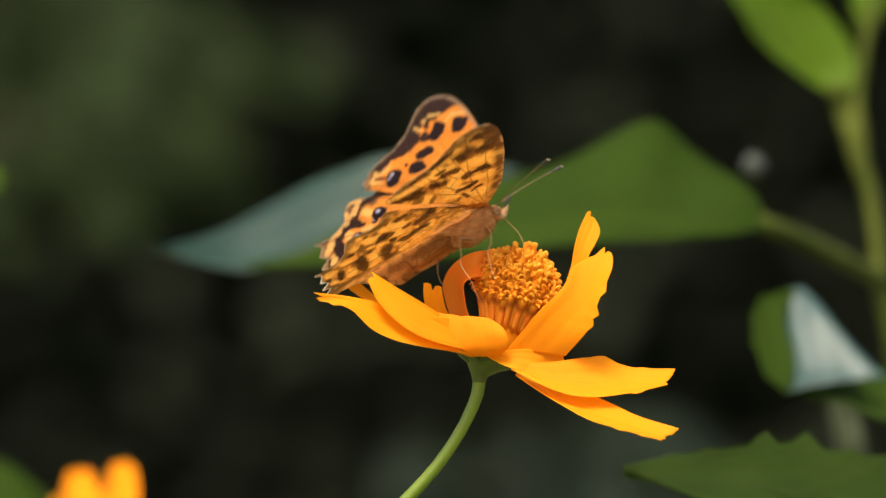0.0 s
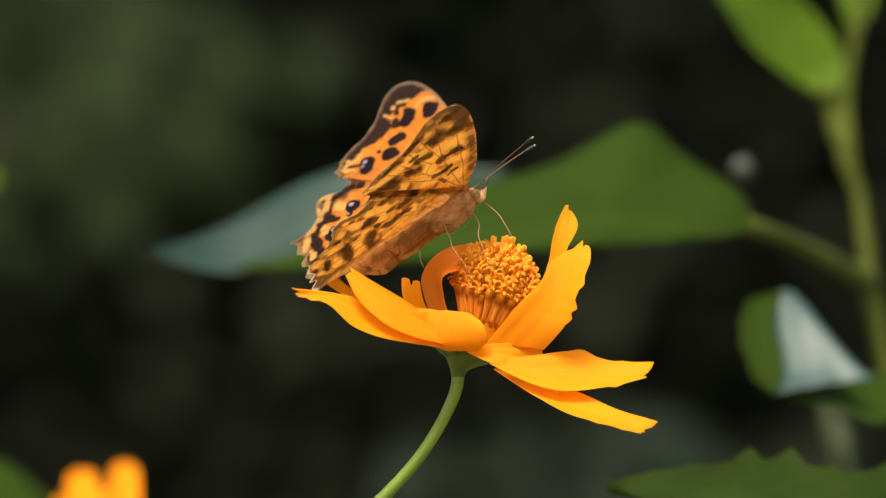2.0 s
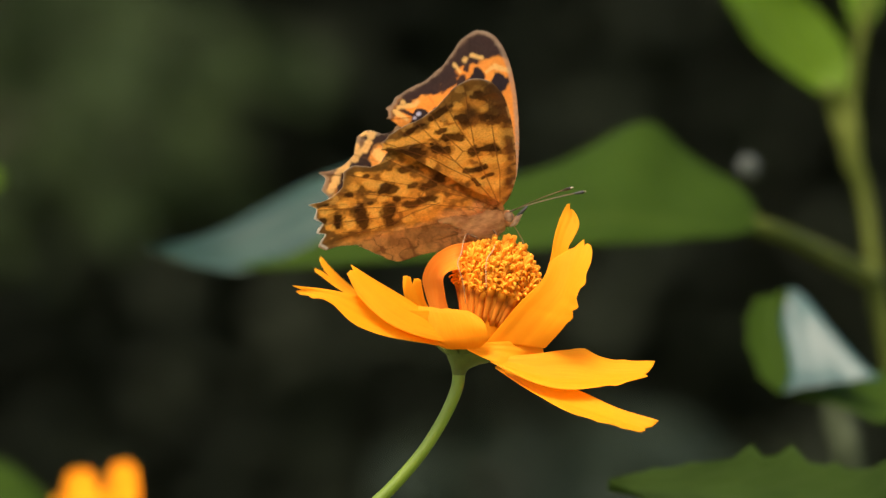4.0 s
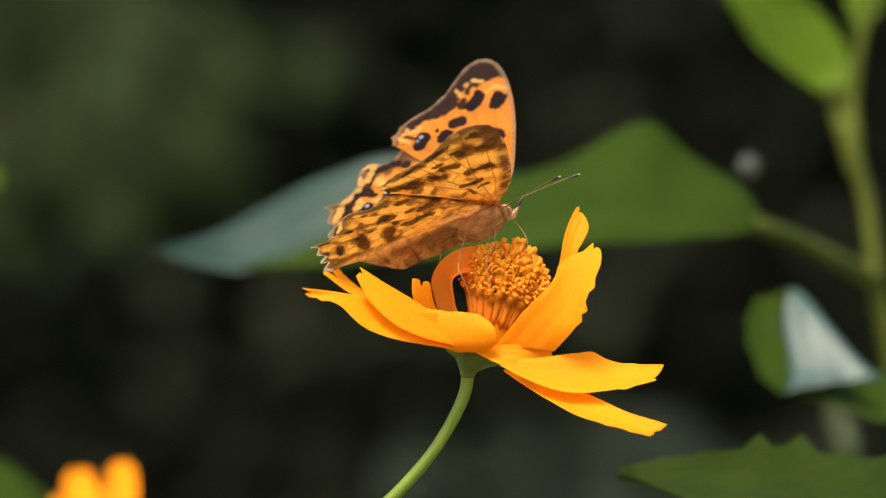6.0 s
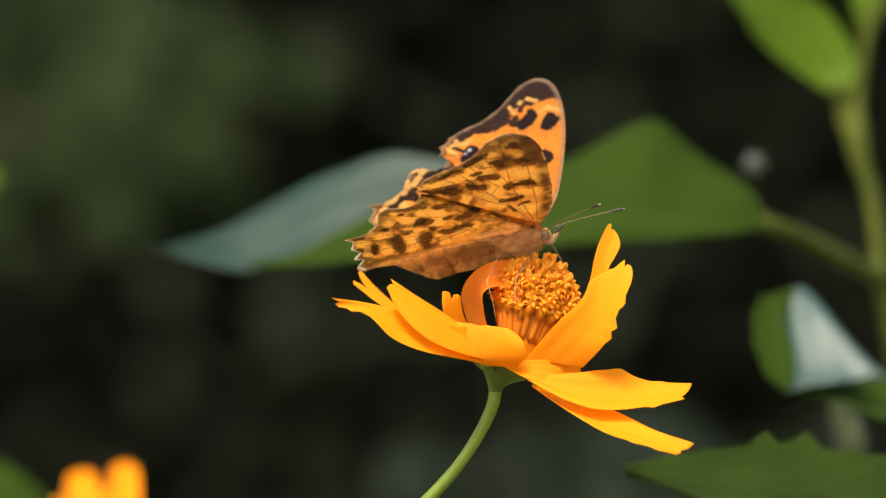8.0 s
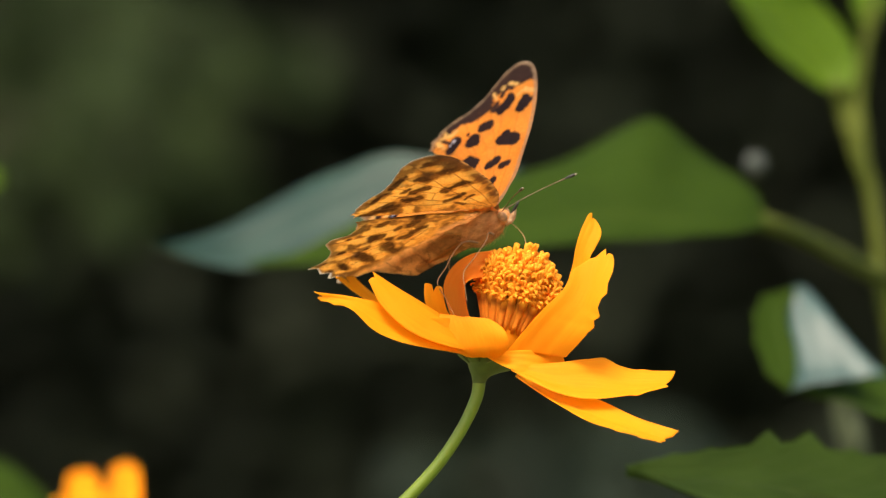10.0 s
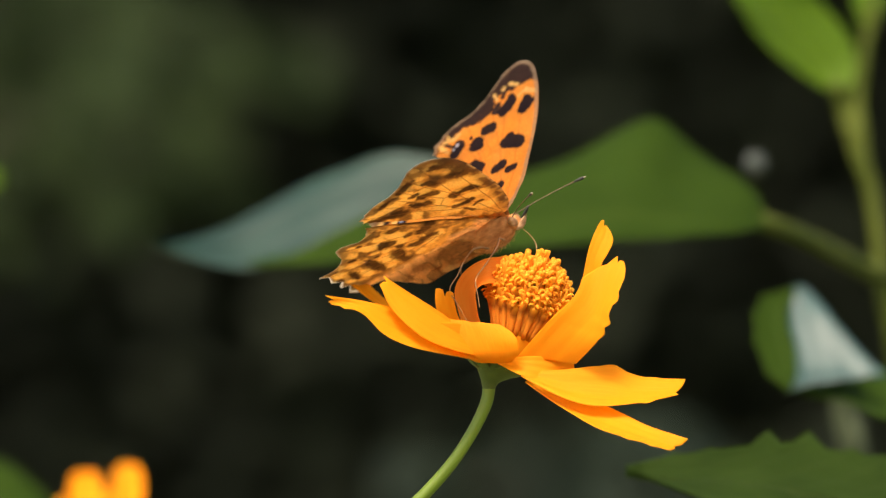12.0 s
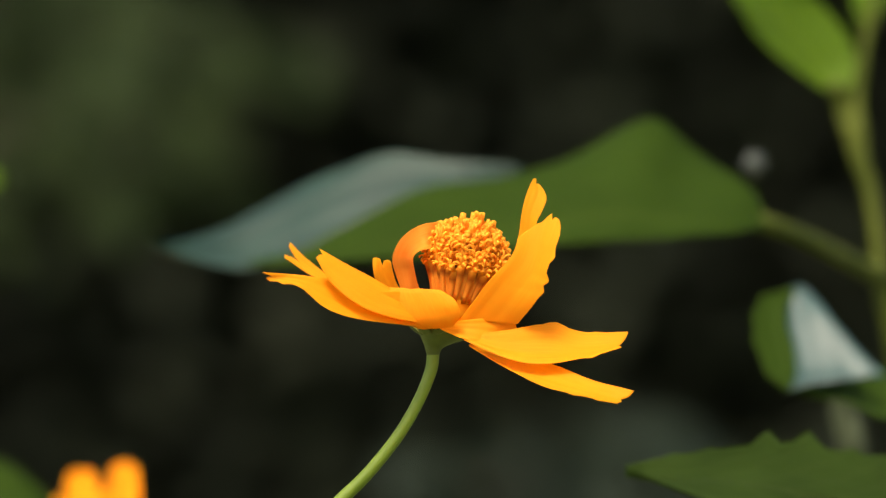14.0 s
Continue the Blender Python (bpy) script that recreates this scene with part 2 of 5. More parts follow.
# ---- foliage behind ----
def leaf_cloud(name, count, spot, size, material, seed, label, category):
    """Many small folded leaves; spot(rng) gives each one's place."""
    rng = np.random.default_rng(seed)
    verts, faces = [], []
    side = np.array([0.0, 0.30, 0.42, 0.26, 0.0])
    along = np.array([0.0, 0.28, 0.52, 0.8, 1.0])
    for _ in range(count):
        p = spot(rng)
        L = size * rng.uniform(0.6, 1.4)
        a, tilt, roll = rng.uniform(0, 6.283), rng.normal(-0.35, 0.45), rng.normal(0, 0.5)
        d = np.array([math.cos(a) * math.cos(tilt), math.sin(a) * math.cos(tilt), math.sin(tilt)])
        x = np.cross(d, (0, 0, 1.0))
        x /= np.linalg.norm(x) + 1e-9
        up = np.cross(x, d)
        x, up = x * math.cos(roll) + up * math.sin(roll), up * math.cos(roll) - x * math.sin(roll)
        base = len(verts)
        for s, w in zip(along, side):
            mid = p + d * L * s - up * L * 0.18 * s * s
            verts.append(mid)
            verts.append(mid + x * w * L + up * w * L * 0.35)
            verts.append(mid - x * w * L + up * w * L * 0.35)
        for k in range(4):
            i = base + 3 * k
            faces.append((i, i + 1, i + 4, i + 3))
            faces.append((i + 2, i, i + 3, i + 5))
    me = bpy.data.meshes.new(name)
    me.from_pydata([tuple(v) for v in verts], [], faces)
    for p in me.polygons:
        p.use_smooth = True
    me.materials.append(material)
    return tagged(new(name, me), label, category, kind="stuff")


def build_background():
    def hedge(rng):
        z = 2.8 * rng.random() ** 0.9
        x = rng.uniform(-2.8, 2.8)
        return np.array([x, 3.0 + 1.3 * rng.random() - 0.8 * max(0, z - 1.3) * rng.random() + (0.5 if abs(x) < 0.8 and z < 1.5 else 0), z])
    leaf_cloud("hedge_foliage", 15000, hedge, 0.075, M_HEDGE_SHADED, 11, "dense shrub leaves, deep shade put into their near-black green", "hedge")

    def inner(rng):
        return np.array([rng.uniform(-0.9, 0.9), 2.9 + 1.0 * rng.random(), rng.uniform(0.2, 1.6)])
    leaf_cloud("inner_foliage", 20000, inner, 0.042, M_HEDGE_SHADED, 13, "small leaves inside the hedge, its shade put into their dark green", "hedge")

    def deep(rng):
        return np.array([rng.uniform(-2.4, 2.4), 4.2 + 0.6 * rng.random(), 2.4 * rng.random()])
    leaf_cloud("thicket_foliage", 12000, deep, 0.18, M_HEDGE_SHADED, 12, "thicket of leaves filling the depth behind, coloured dark for its shade", "thicket")

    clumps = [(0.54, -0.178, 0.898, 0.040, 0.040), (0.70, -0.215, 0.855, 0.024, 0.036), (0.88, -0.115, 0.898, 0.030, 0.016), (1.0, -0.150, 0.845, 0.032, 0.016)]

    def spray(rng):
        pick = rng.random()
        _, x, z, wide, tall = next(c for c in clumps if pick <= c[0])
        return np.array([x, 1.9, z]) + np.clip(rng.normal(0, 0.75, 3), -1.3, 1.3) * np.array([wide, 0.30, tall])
    leaf_cloud("shrub_foliage", 300, spray, 0.028, M_BUSH, 5, "loose olive green shrub leaves behind, coloured lighter for caught sky light", "shrub")

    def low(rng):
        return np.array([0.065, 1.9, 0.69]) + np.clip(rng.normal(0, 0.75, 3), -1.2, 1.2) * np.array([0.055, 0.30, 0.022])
    leaf_cloud("low_foliage", 70, low, 0.03, M_LOW, 9, "blue-green leaves low behind the bloom, darkened in colour for shade", "shrub")
    bush = tagged(holder("background_shrub"), "thin brown stems of a loose shrub behind", "shrub")
    for k, (x, y, z) in enumerate(((-0.20, 1.75, 0.93), (-0.14, 1.95, 0.95), (-0.22, 2.05, 0.90), (-0.15, 1.70, 0.87), (-0.12, 2.10, 0.91), (0.04, 1.90, 0.70))):
        bm = bmesh.new()
        tube(bm, [Vector((-0.36, 1.95, -0.05)), Vector((-0.32 + 0.01 * k, 1.94, 0.5)), Vector((x - 0.12, (y + 1.95) / 2, z - (0.06 if z > 0.8 else 0.12))), Vector((x, y, z))], [0.006, 0.0045, 0.002, 0.0008], 8, 20)
        part("branch", bm, M_BARK, bush)
    for k, (x, y) in enumerate(((-1.6, 3.7), (-0.5, 3.8), (0.7, 3.7), (1.8, 3.6))):
        bm = bmesh.new()
        tube(bm, [Vector((x, y, -0.1)), Vector((x + 0.08, y, 0.9)), Vector((x - 0.1, y - 0.1, 1.9)), Vector((x + 0.15, y - 0.3, 3.0))], [0.05, 0.04, 0.03, 0.01])
        tagged(part("hedge_trunk", bm, M_BARK), "thin dark trunk inside the hedge", "trunk", "hedge trunks")


# ---- the shrub beside, out of focus ----
def build_shrub():
    shrub = tagged(holder("broadleaf_shrub"), "out-of-focus green shrub with broad leaves on pale stalks", "shrub")
    bm = bmesh.new()
    tube(bm, vectors([(0.0933, 0.270, 0.8609), (0.0919, 0.270, 0.8499), (0.0902, 0.270, 0.8402), (0.0892, 0.270, 0.8317), (0.0890, 0.270, 0.8250), (0.0897, 0.270, 0.8190), (0.0916, 0.270, 0.8135), (0.0928, 0.270, 0.8062), (0.0938, 0.270, 0.7989), (0.0950, 0.270, 0.7904), (0.0979, 0.270, 0.7758), (0.1040, 0.270, 0.7442), (0.1101, 0.270, 0.5498), (0.1113, 0.270, -0.0274)], 1),
         [0.0012, 0.0013, 0.0013, 0.0015, 0.0024, 0.0021, 0.0016, 0.0015, 0.0016, 0.0022, 0.002, 0.0025, 0.003, 0.004], 12, 120)
    part("stem", bm, M_SHRUB_STEM, shrub, "pale green knotted stem")
    bm = bmesh.new()
    tube(bm, vectors([(0.0842, 0.268, 0.8353), (0.0858, 0.270, 0.8311), (0.0873, 0.270, 0.8262), (0.0890, 0.270, 0.8218)], 1), [0.0017, 0.0018, 0.0019, 0.0018])
    part("leaf_stalk", bm, M_SHRUB_STEM, shrub, "pale green leaf stalk")
    bm = bmesh.new()
    tube(bm, vectors([(0.0648, 0.210, 0.8057), (0.0719, 0.220, 0.8036), (0.0787, 0.235, 0.8009), (0.0872, 0.255, 0.7971), (0.0950, 0.270, 0.7938)], 1), [0.0021, 0.0017, 0.0018, 0.0019, 0.0022])
    part("leaf_stalk", bm, M_SHRUB_STEM, shrub, "pale green leaf stalk")
    # broad leaf: the hanging half faces the lens, the far half lies open to the sky
    bm = bmesh.new()
    fold = [(0.0164, 0.213, 0.8157), (0.0111, 0.212, 0.8143), (0.0053, 0.210, 0.8135), (-0.0005, 0.209, 0.8132), (-0.0057, 0.207, 0.8117), (-0.0114, 0.205, 0.8091), (-0.0166, 0.203, 0.8061), (-0.0212, 0.202, 0.8036), (-0.0257, 0.200, 0.8013), (-0.0309, 0.199, 0.7990), (-0.0360, 0.198, 0.7976), (-0.0411, 0.197, 0.7969), (-0.0468, 0.196, 0.7976), (-0.0531, 0.195, 0.7990), (-0.0589, 0.193, 0.8010)]
    low = [(0.0655, 0.205, 0.8047), (0.0591, 0.198, 0.8033), (0.0538, 0.194, 0.8029), (0.0491, 0.191, 0.8025), (0.0440, 0.190, 0.8020), (0.0394, 0.189, 0.8017), (0.0348, 0.188, 0.8015), (0.0302, 0.188, 0.8011), (0.0257, 0.188, 0.8009), (0.0211, 0.188, 0.8006), (0.0166, 0.188, 0.8002), (0.0120, 0.188, 0.7999), (0.0075, 0.189, 0.7995), (0.0018, 0.189, 0.7991), (-0.0027, 0.190, 0.7986), (-0.0084, 0.190, 0.7982), (-0.0141, 0.190, 0.7978), (-0.0198, 0.191, 0.7974), (-0.0255, 0.192, 0.7969), (-0.0301, 0.193, 0.7967), (-0.0348, 0.195, 0.7966), (-0.0405, 0.197, 0.7966)]
    top = [(0.0659, 0.212, 0.8057), (0.0649, 0.214, 0.8099), (0.0615, 0.217, 0.8139), (0.0567, 0.220, 0.8169), (0.0519, 0.222, 0.8205), (0.0486, 0.222, 0.8237), (0.0454, 0.222, 0.8265), (0.0422, 0.221, 0.8270), (0.0375, 0.220, 0.8253), (0.0316, 0.219, 0.8220), (0.0258, 0.218, 0.8188), (0.0199, 0.216, 0.8166), (0.0141, 0.214, 0.8150), (0.0076, 0.211, 0.8138), (0.0007, 0.209, 0.8133), (-0.0057, 0.207, 0.8117), (-0.0114, 0.205, 0.8091), (-0.0177, 0.203, 0.8056), (-0.0234, 0.201, 0.8026), (-0.0297, 0.199, 0.7992), (-0.0360, 0.198, 0.7976), (-0.0405, 0.197, 0.7967)]
    far = [(0.0164, 0.215, 0.8171), (0.0112, 0.215, 0.8177), (0.0053, 0.215, 0.8180), (-0.0005, 0.216, 0.8183), (-0.0049, 0.217, 0.8191), (-0.0098, 0.218, 0.8199), (-0.0150, 0.218, 0.8191), (-0.0203, 0.218, 0.8172), (-0.0267, 0.219, 0.8148), (-0.0325, 0.219, 0.8115), (-0.0383, 0.217, 0.8078), (-0.0440, 0.213, 0.8044), (-0.0495, 0.207, 0.8022), (-0.0539, 0.201, 0.8016), (-0.0590, 0.194, 0.8015)]
    sheet(bm, vectors(top, 1), vectors(low, 1), 60, 18, 0.0006, thick=0.0006, ripple=0.0003, seed=3, across=(0.0, 0.62), slot=1)
    sheet(bm, vectors(far, 1), [Vector(p) + Vector((0, 0.0015, -0.0006)) for p in fold], 44, 16, -0.0006, thick=0.0006, ripple=0.0006, seed=4, across=(1.0, 0.5))
    part("leaf", bm, [M_LEAF, M_LEAF_UNDER], shrub, "broad green leaf, its upper side glossy and tinted for reflected sky")
    bm = bmesh.new()
    blob(bm, Vector((0.0643, 0.220, 0.8174)), (0.0026, 0.0024, 0.0026), rough=0.1)
    part("bud", bm, M_BUD, shrub, "pale downy bud")
    # young leaves at the top
    bm = bmesh.new()
    sheet(bm, vectors([(0.0855, 0.270, 0.8332), (0.0796, 0.268, 0.8355), (0.0734, 0.265, 0.8403), (0.0674, 0.262, 0.8460), (0.0620, 0.260, 0.8529), (0.0568, 0.260, 0.8604), (0.0532, 0.260, 0.8688)], 1),
          vectors([(0.0864, 0.272, 0.8335), (0.0889, 0.276, 0.8382), (0.0887, 0.280, 0.8437), (0.0851, 0.282, 0.8497), (0.0803, 0.280, 0.8552), (0.0701, 0.272, 0.8634), (0.0536, 0.262, 0.8694)], 1),
          34, 16, 0.003, thick=0.0006, ripple=0.0007, seed=6)
    part("leaf", bm, M_LEAF_YOUNG, shrub, "young bright green leaf")
    bm = bmesh.new()
    sheet(bm, vectors([(0.0911, 0.280, 0.8467), (0.0893, 0.285, 0.8530), (0.0884, 0.290, 0.8606), (0.0921, 0.290, 0.8692)], 1),
          vectors([(0.0916, 0.280, 0.8464), (0.0957, 0.285, 0.8524), (0.0970, 0.290, 0.8606), (0.0927, 0.290, 0.8699)], 1), 16, 8, 0.002, thick=0.0006, seed=7)
    part("leaf", bm, M_LEAF_YOUNG, shrub, "young bright green leaf")
    # folded leaf at the side, its upper face glossy and coloured with sky sheen
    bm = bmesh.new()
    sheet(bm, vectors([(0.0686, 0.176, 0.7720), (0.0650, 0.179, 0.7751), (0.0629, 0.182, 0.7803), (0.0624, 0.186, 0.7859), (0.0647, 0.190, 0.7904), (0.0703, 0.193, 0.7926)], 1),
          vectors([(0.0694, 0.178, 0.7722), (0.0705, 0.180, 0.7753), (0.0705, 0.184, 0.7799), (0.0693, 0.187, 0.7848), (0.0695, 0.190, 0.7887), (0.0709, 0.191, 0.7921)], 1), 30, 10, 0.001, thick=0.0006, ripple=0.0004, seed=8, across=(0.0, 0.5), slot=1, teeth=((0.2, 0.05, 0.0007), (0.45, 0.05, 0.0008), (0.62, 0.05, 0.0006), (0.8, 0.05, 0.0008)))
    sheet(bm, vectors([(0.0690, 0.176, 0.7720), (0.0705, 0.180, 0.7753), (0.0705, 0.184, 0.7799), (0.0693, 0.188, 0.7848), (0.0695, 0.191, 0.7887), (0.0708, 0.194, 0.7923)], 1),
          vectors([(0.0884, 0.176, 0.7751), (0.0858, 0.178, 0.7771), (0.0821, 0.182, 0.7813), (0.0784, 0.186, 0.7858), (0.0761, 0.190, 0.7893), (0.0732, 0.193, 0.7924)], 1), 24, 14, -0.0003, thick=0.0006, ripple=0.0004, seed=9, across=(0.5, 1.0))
    part("leaf", bm, [M_LEAF_SKY_SHEEN, M_LEAF_UNDER], shrub, "folded leaf with a glossy upper face, sky sheen added in its colour")
    bm = bmesh.new()
    sheet(bm, vectors([(0.0697, 0.178, 0.7719), (0.0753, 0.182, 0.7739), (0.0827, 0.190, 0.7746), (0.0914, 0.200, 0.7758), (0.1029, 0.200, 0.7749)], 1),
          vectors([(0.0703, 0.178, 0.7715), (0.0752, 0.172, 0.7712), (0.0813, 0.170, 0.7693), (0.0902, 0.170, 0.7663), (0.1029, 0.200, 0.7744)], 1), 22, 10, 0.002, thick=0.0006, seed=10)
    part("leaf", bm, M_LEAF_UNDER, shrub, "dark green leaf edge-on")
    bm = bmesh.new()
    tube(bm, vectors([(0.0826, 0.220, 0.7709), (0.0833, 0.220, 0.7651), (0.0859, 0.220, 0.7511), (0.0921, 0.240, 0.6981), (0.1101, 0.270, 0.5862)], 1), [0.0030, 0.0034, 0.0032, 0.003, 0.003], 10, 40)
    part("side_stem", bm, M_BUD_STEM, shrub, "dull grey-green side stem")
    return shrub


def build_toothed_leaf():
    plant = tagged(holder("toothed_leaf_plant"), "low plant with a coarse-toothed green leaf", "plant")
    bm = bmesh.new()
    up = [(0.0328, 0.070, 0.7608), (0.0386, 0.072, 0.7620), (0.0479, 0.075, 0.7631), (0.0564, 0.079, 0.7639), (0.0639, 0.084, 0.7639), (0.0714, 0.088, 0.7631), (0.0778, 0.090, 0.7621), (0.0852, 0.092, 0.7619), (0.0918, 0.095, 0.7603), (0.0973, 0.098, 0.7570), (0.1027, 0.100, 0.7517)]
    down = [(0.0329, 0.070, 0.7606), (0.0372, 0.062, 0.7587), (0.0440, 0.056, 0.7563), (0.0520, 0.053, 0.7538), (0.0600, 0.052, 0.7508), (0.0681, 0.053, 0.7482), (0.0765, 0.058, 0.7460), (0.0842, 0.066, 0.7452), (0.0911, 0.075, 0.7461), (0.0974, 0.088, 0.7486), (0.1029, 0.100, 0.7512)]
    mid = [Vector(a).lerp(Vector(b), 0.45) + Vector((0, 0.001, -0.002)) for a, b in zip(up, down)]
    sheet(bm, vectors(up, 1), mid, 110, 14, 0.0010, thick=0.0005, ripple=0.00025, seed=12, across=(0.0, 0.5), teeth=((0.328, 0.038, 0.0050), (0.436, 0.042, 0.0054), (0.385, 0.02, 0.0010), (0.56, 0.03, 0.0016), (0.70, 0.04, 0.0025), (0.2, 0.02, 0.0008), (0.13, 0.02, 0.0006)))
    sheet(bm, mid, vectors(down, 1), 90, 10, 0.0010, thick=0.0005, ripple=0.00025, seed=13, across=(0.5, 1.0))
    part("leaf", bm, M_LEAF_TOOTHED, plant, "coarse-toothed matt green leaf")
    bm = bmesh.new()
    tube(bm, vectors([(0.1022, 0.100, 0.7517), (0.1132, 0.110, 0.7449), (0.1196, 0.120, 0.7187), (0.1196, 0.120, 0.5794), (0.1185, 0.120, -0.0313)], 1), [0.0012, 0.0014, 0.002, 0.0025, 0.003], 8, 40)
    part("stem", bm, M_SHRUB_STEM, plant)
    return plant


def build_far_flower():
    """The second bloom, low and out of focus."""
    ob = tagged(holder("cosmos_flower"), "second orange cosmos bloom, blurred, low among leaves", "flower", "cosmos flowers")
    edges = (([(-0.0726, 0.240, 0.7377), (-0.0789, 0.242, 0.7440), (-0.0802, 0.250, 0.7497), (-0.0790, 0.262, 0.7559)], [(-0.0705, 0.240, 0.7377), (-0.0711, 0.242, 0.7445), (-0.0732, 0.250, 0.7497), (-0.0753, 0.262, 0.7557)]),
             ([(-0.0708, 0.240, 0.7377), (-0.0711, 0.242, 0.7457), (-0.0710, 0.250, 0.7513), (-0.0703, 0.262, 0.7574)], [(-0.0687, 0.240, 0.7377), (-0.0646, 0.242, 0.7445), (-0.0647, 0.250, 0.7513), (-0.0669, 0.262, 0.7571)]),
             ([(-0.0730, 0.260, 0.7367), (-0.0776, 0.280, 0.7420), (-0.0770, 0.285, 0.7454), (-0.0742, 0.285, 0.7470)], [(-0.0704, 0.260, 0.7367), (-0.0693, 0.280, 0.7420), (-0.0701, 0.285, 0.7451), (-0.0728, 0.285, 0.7470)]),
             ([(-0.0728, 0.240, 0.7377), (-0.0794, 0.235, 0.7422), (-0.0813, 0.232, 0.7463), (-0.0828, 0.230, 0.7474)], [(-0.0722, 0.240, 0.7371), (-0.0766, 0.228, 0.7407), (-0.0804, 0.225, 0.7443), (-0.0826, 0.225, 0.7471)]))
    for k, (a, b) in enumerate(edges):
        bm = bmesh.new()
        sheet(bm, vectors(a, 1), vectors(b, 1), 18, 12, 0.002, ((0, 0.77), (0.12, 0.87), (0.28, 0.92), (0.5, 0.935), (0.72, 0.92), (0.88, 0.87), (1, 0.77)), 0.0005, 0.0003, seed=20 + k)
        part("petal", bm, M_PETAL, ob)
    bm = bmesh.new()
    tube(bm, vectors([(-0.0707, 0.240, 0.7384), (-0.0705, 0.240, 0.7331), (-0.0693, 0.240, 0.7100), (-0.0662, 0.250, 0.5538), (-0.0656, 0.260, -0.0388)], 1), [0.003, 0.0016, 0.0014, 0.0018, 0.0025], 8, 40)
    part("stem", bm, M_STEM, ob)
    leaf = tagged(holder("low_leaf_plant"), "dark green pointed leaf low beside a bloom", "plant")
    bm = bmesh.new()
    sheet(bm, vectors([(-0.1205, 0.320, 0.7461), (-0.1078, 0.320, 0.7540), (-0.0974, 0.315, 0.7523), (-0.0920, 0.310, 0.7490), (-0.0860, 0.305, 0.7437)], 1),
          vectors([(-0.1205, 0.320, 0.7448), (-0.1054, 0.290, 0.7387), (-0.0948, 0.280, 0.7379), (-0.0893, 0.290, 0.7399), (-0.0858, 0.305, 0.7429)], 1), 24, 10, 0.002, thick=0.0006, seed=30)
    part("leaf", bm, M_LEAF_UNDER, leaf)
    bm = bmesh.new()
    tube(bm, vectors([(-0.1198, 0.320, 0.7456), (-0.1268, 0.320, 0.7294), (-0.1280, 0.320, 0.5400), (-0.1280, 0.320, -0.0282)], 1), [0.0015, 0.002, 0.0025, 0.003], 8, 30)
    part("stem", bm, M_SHRUB_STEM, leaf)
    bm = bmesh.new()
    sheet(bm, vectors([(-0.1079, 0.320, 0.8140), (-0.1041, 0.320, 0.8178), (-0.1003, 0.320, 0.8181), (-0.0979, 0.320, 0.8159)], 1), vectors([(-0.1079, 0.320, 0.8135), (-0.1033, 0.310, 0.8120), (-0.0998, 0.310, 0.8133), (-0.0979, 0.320, 0.8154)], 1), 12, 6, 0.001, thick=0.0005, seed=31)
    tube(bm, vectors([(-0.1081, 0.320, 0.8138), (-0.1167, 0.320, 0.8027), (-0.1255, 0.320, 0.7420)], 1), [0.0008, 0.0012, 0.0018], 8, 16)
    part("leaf", bm, M_LEAF_YOUNG, leaf, "small lime green leaf on its stalk")
    return ob


# ---- the cosmos bloom (millimetres, from the top of its stalk) ----
# small jags along a petal's edges: place, width, height
EDGES = {0: ((0.85, 0.05, 0.0005), (0.6, 0.1, 0.0004)), 7: ((0.43, 0.06, -0.0009), (0.62, 0.05, -0.0006), (0.3, 0.06, -0.0005)), 9: ((0.55, 0.08, 0.0007), (0.8, 0.05, 0.0004), (0.8, 0.05, -0.0007)), 10: ((0.7, 0.06, -0.0005), (0.85, 0.03, -0.0004))}


